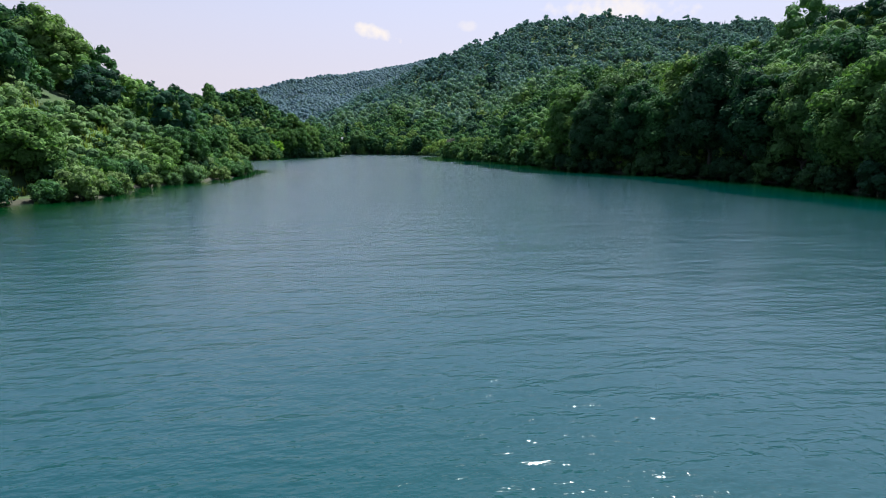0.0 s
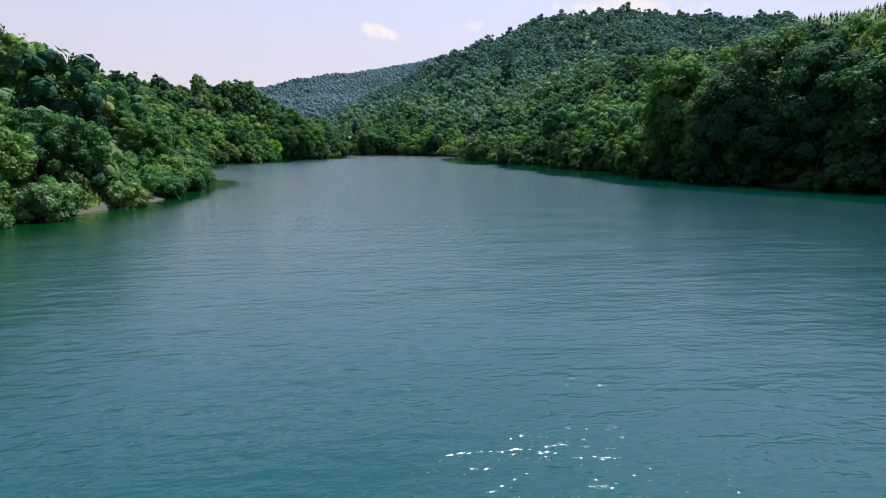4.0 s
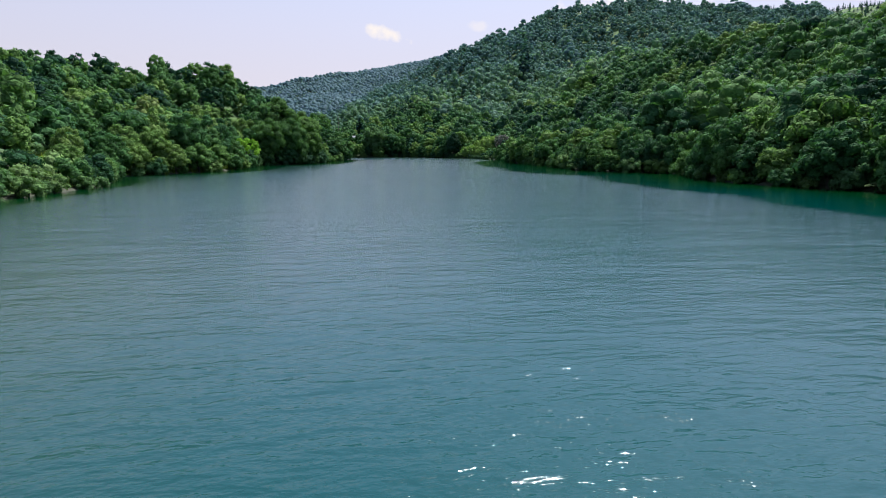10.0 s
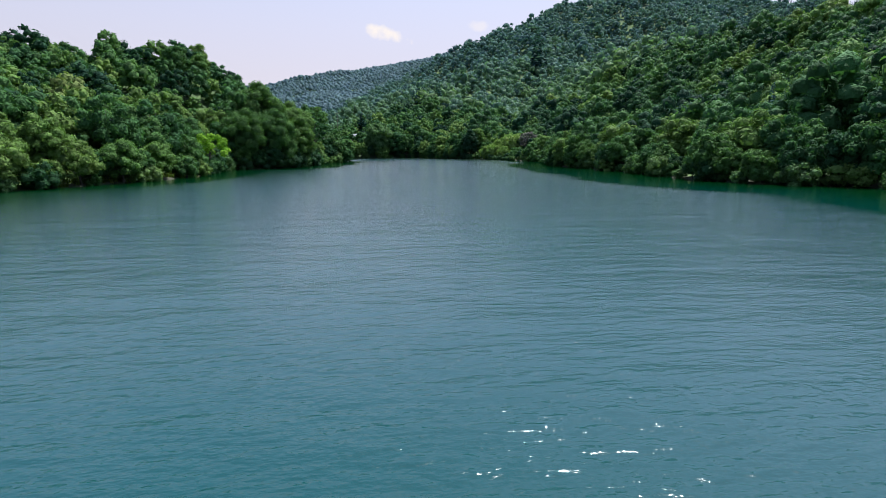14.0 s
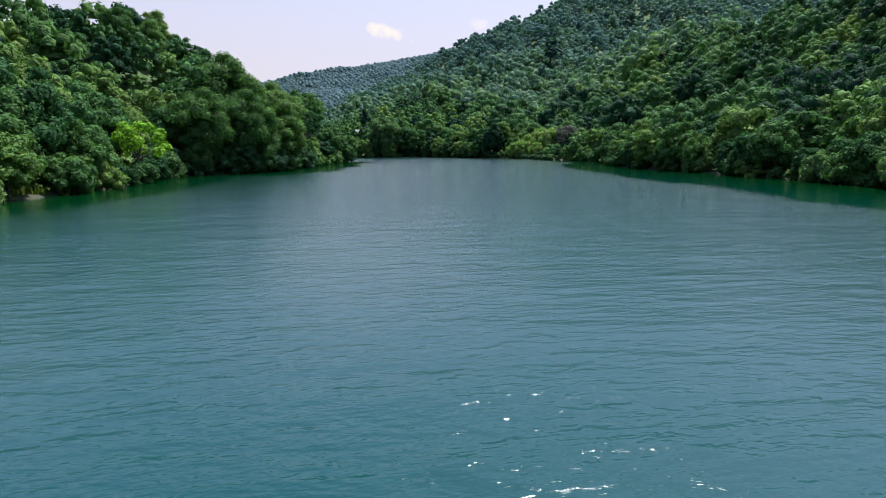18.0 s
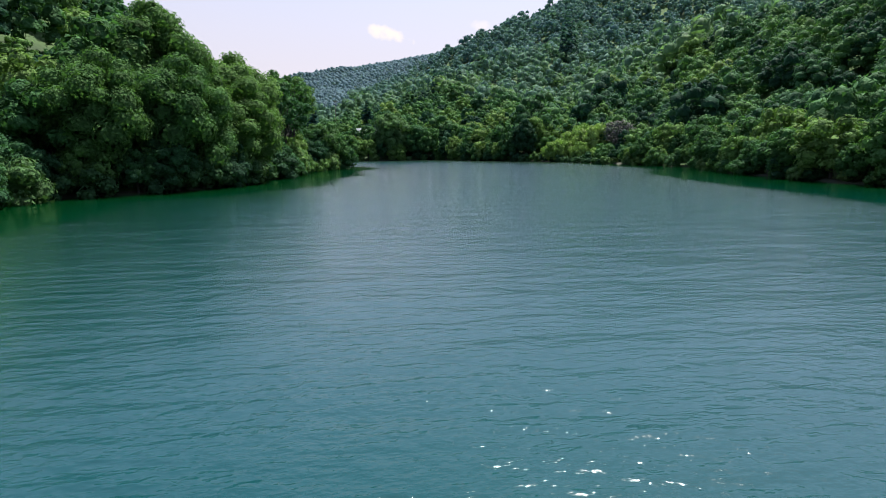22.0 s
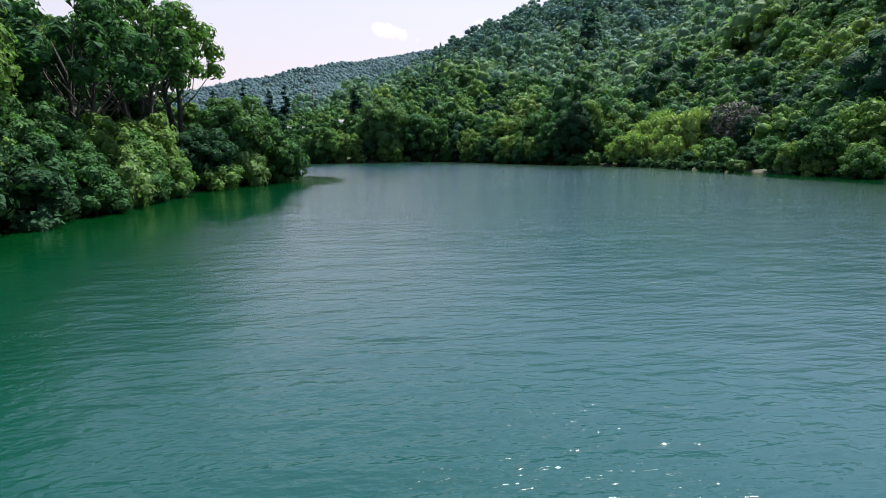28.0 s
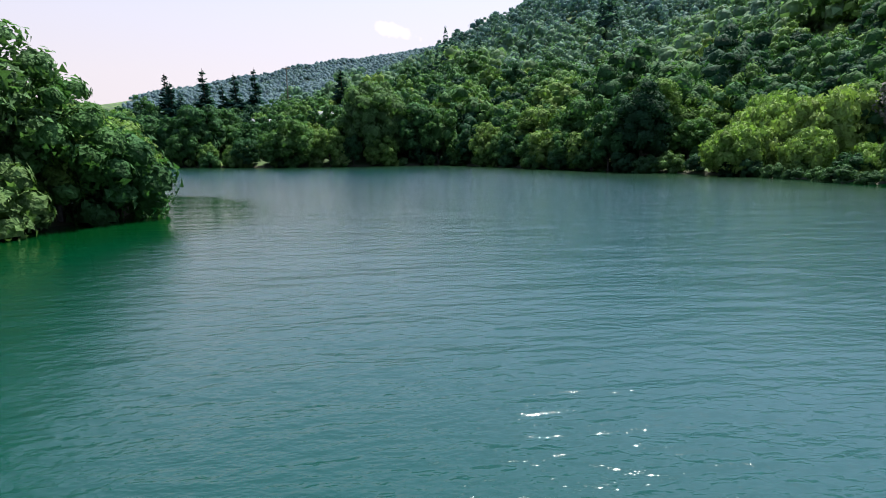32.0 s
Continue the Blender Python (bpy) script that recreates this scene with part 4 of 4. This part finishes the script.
def house(x, y, turn, length, depth, wall_h, label):
    """A low house with a gabled sheet roof, a porch roof on posts, windows and a door."""
    h = thing("house", label, "house", "bank houses")
    part("wall", mesh_from("wall", *box(-length / 2, length / 2, -depth / 2, depth / 2, -2, wall_h)), wall_mat, h)
    e, up = 0.6, depth * 0.24
    L, D = length / 2 + e, depth / 2 + e
    v = np.array([(-L, -D, wall_h - 0.1), (L, -D, wall_h - 0.1), (-L, 0, wall_h + up), (L, 0, wall_h + up), (-L, D, wall_h - 0.1), (L, D, wall_h - 0.1)])
    v = np.concatenate([v, v + (0, 0, 0.14)])
    f = []
    for a in (0, 6):
        f += [(a, a + 1, a + 3), (a, a + 3, a + 2), (a + 2, a + 3, a + 5), (a + 2, a + 5, a + 4)]
    for a, b2 in ((0, 1), (1, 3), (3, 5), (5, 4), (4, 2), (2, 0)):
        f += [(a, b2, b2 + 6), (a, b2 + 6, a + 6)]
    part("roof", mesh_from("roof", v, np.array(f)), roof_mat, h)
    part("porch_roof", mesh_from("porch_roof", *box(-length / 2, length / 2, -depth / 2 - 2.6, -depth / 2 - 0.61, wall_h - 0.55, wall_h - 0.43)), roof_mat, h)
    for k in range(4):
        px = -length / 2 + 0.2 + k * (length - 0.4) / 3
        part("post", mesh_from("post", *box(px - 0.07, px + 0.07, -depth / 2 - 2.5, -depth / 2 - 2.36, -2, wall_h - 0.55)), pole_mat, h)
    for k in range(3):
        px = -length / 2 + (k + 0.5) * length / 3
        w = part("window", mesh_from("window", *box(px - 0.75, px + 0.75, -depth / 2 - 0.05, -depth / 2 + 0.05, 0.9, 2.1)), roof_mat, h)
        part("pane", mesh_from("pane", *box(px - 0.65, px + 0.65, -depth / 2 - 0.08, -depth / 2 - 0.04, 1.0, 2.0)), glass_mat, w)
    z = float(land(np.array([x]), np.array([y]))[0])
    h.matrix_world = pose(x, y, z, 0, 0, turn)
    return h


house(-27, 533, 12, 12, 7, 3.4, "low pale house with a grey sheet roof among trees")
house(-9, 538, -8, 10, 7, 3.4, "low pale house with a grey sheet roof and porch")
x, y = -25.0, 548.0
z = float(land(np.array([x]), np.array([y]))[0])
pole = thing("utility_pole", "tall dark wooden utility pole above the trees", "utility pole")
part("post", mesh_from("post", *tube([(0, 0, -1), (0, 0, 31.0 - z)], [0.20, 0.14], 8), True), pole_mat, pole)
part("crossarm", mesh_from("crossarm", *box(-1.2, 1.2, -0.28, -0.15, 30.2 - z, 30.4 - z)), pole_mat, pole)
for k in (-1.0, 0.0, 1.0):
    part("insulator", mesh_from("insulator", *tube([(k, -0.21, 30.4 - z), (k, -0.21, 30.65 - z)], [0.07, 0.05], 6)), glass_mat, pole)
pole.matrix_world = pose(x, y, z, 0, 0, 20)
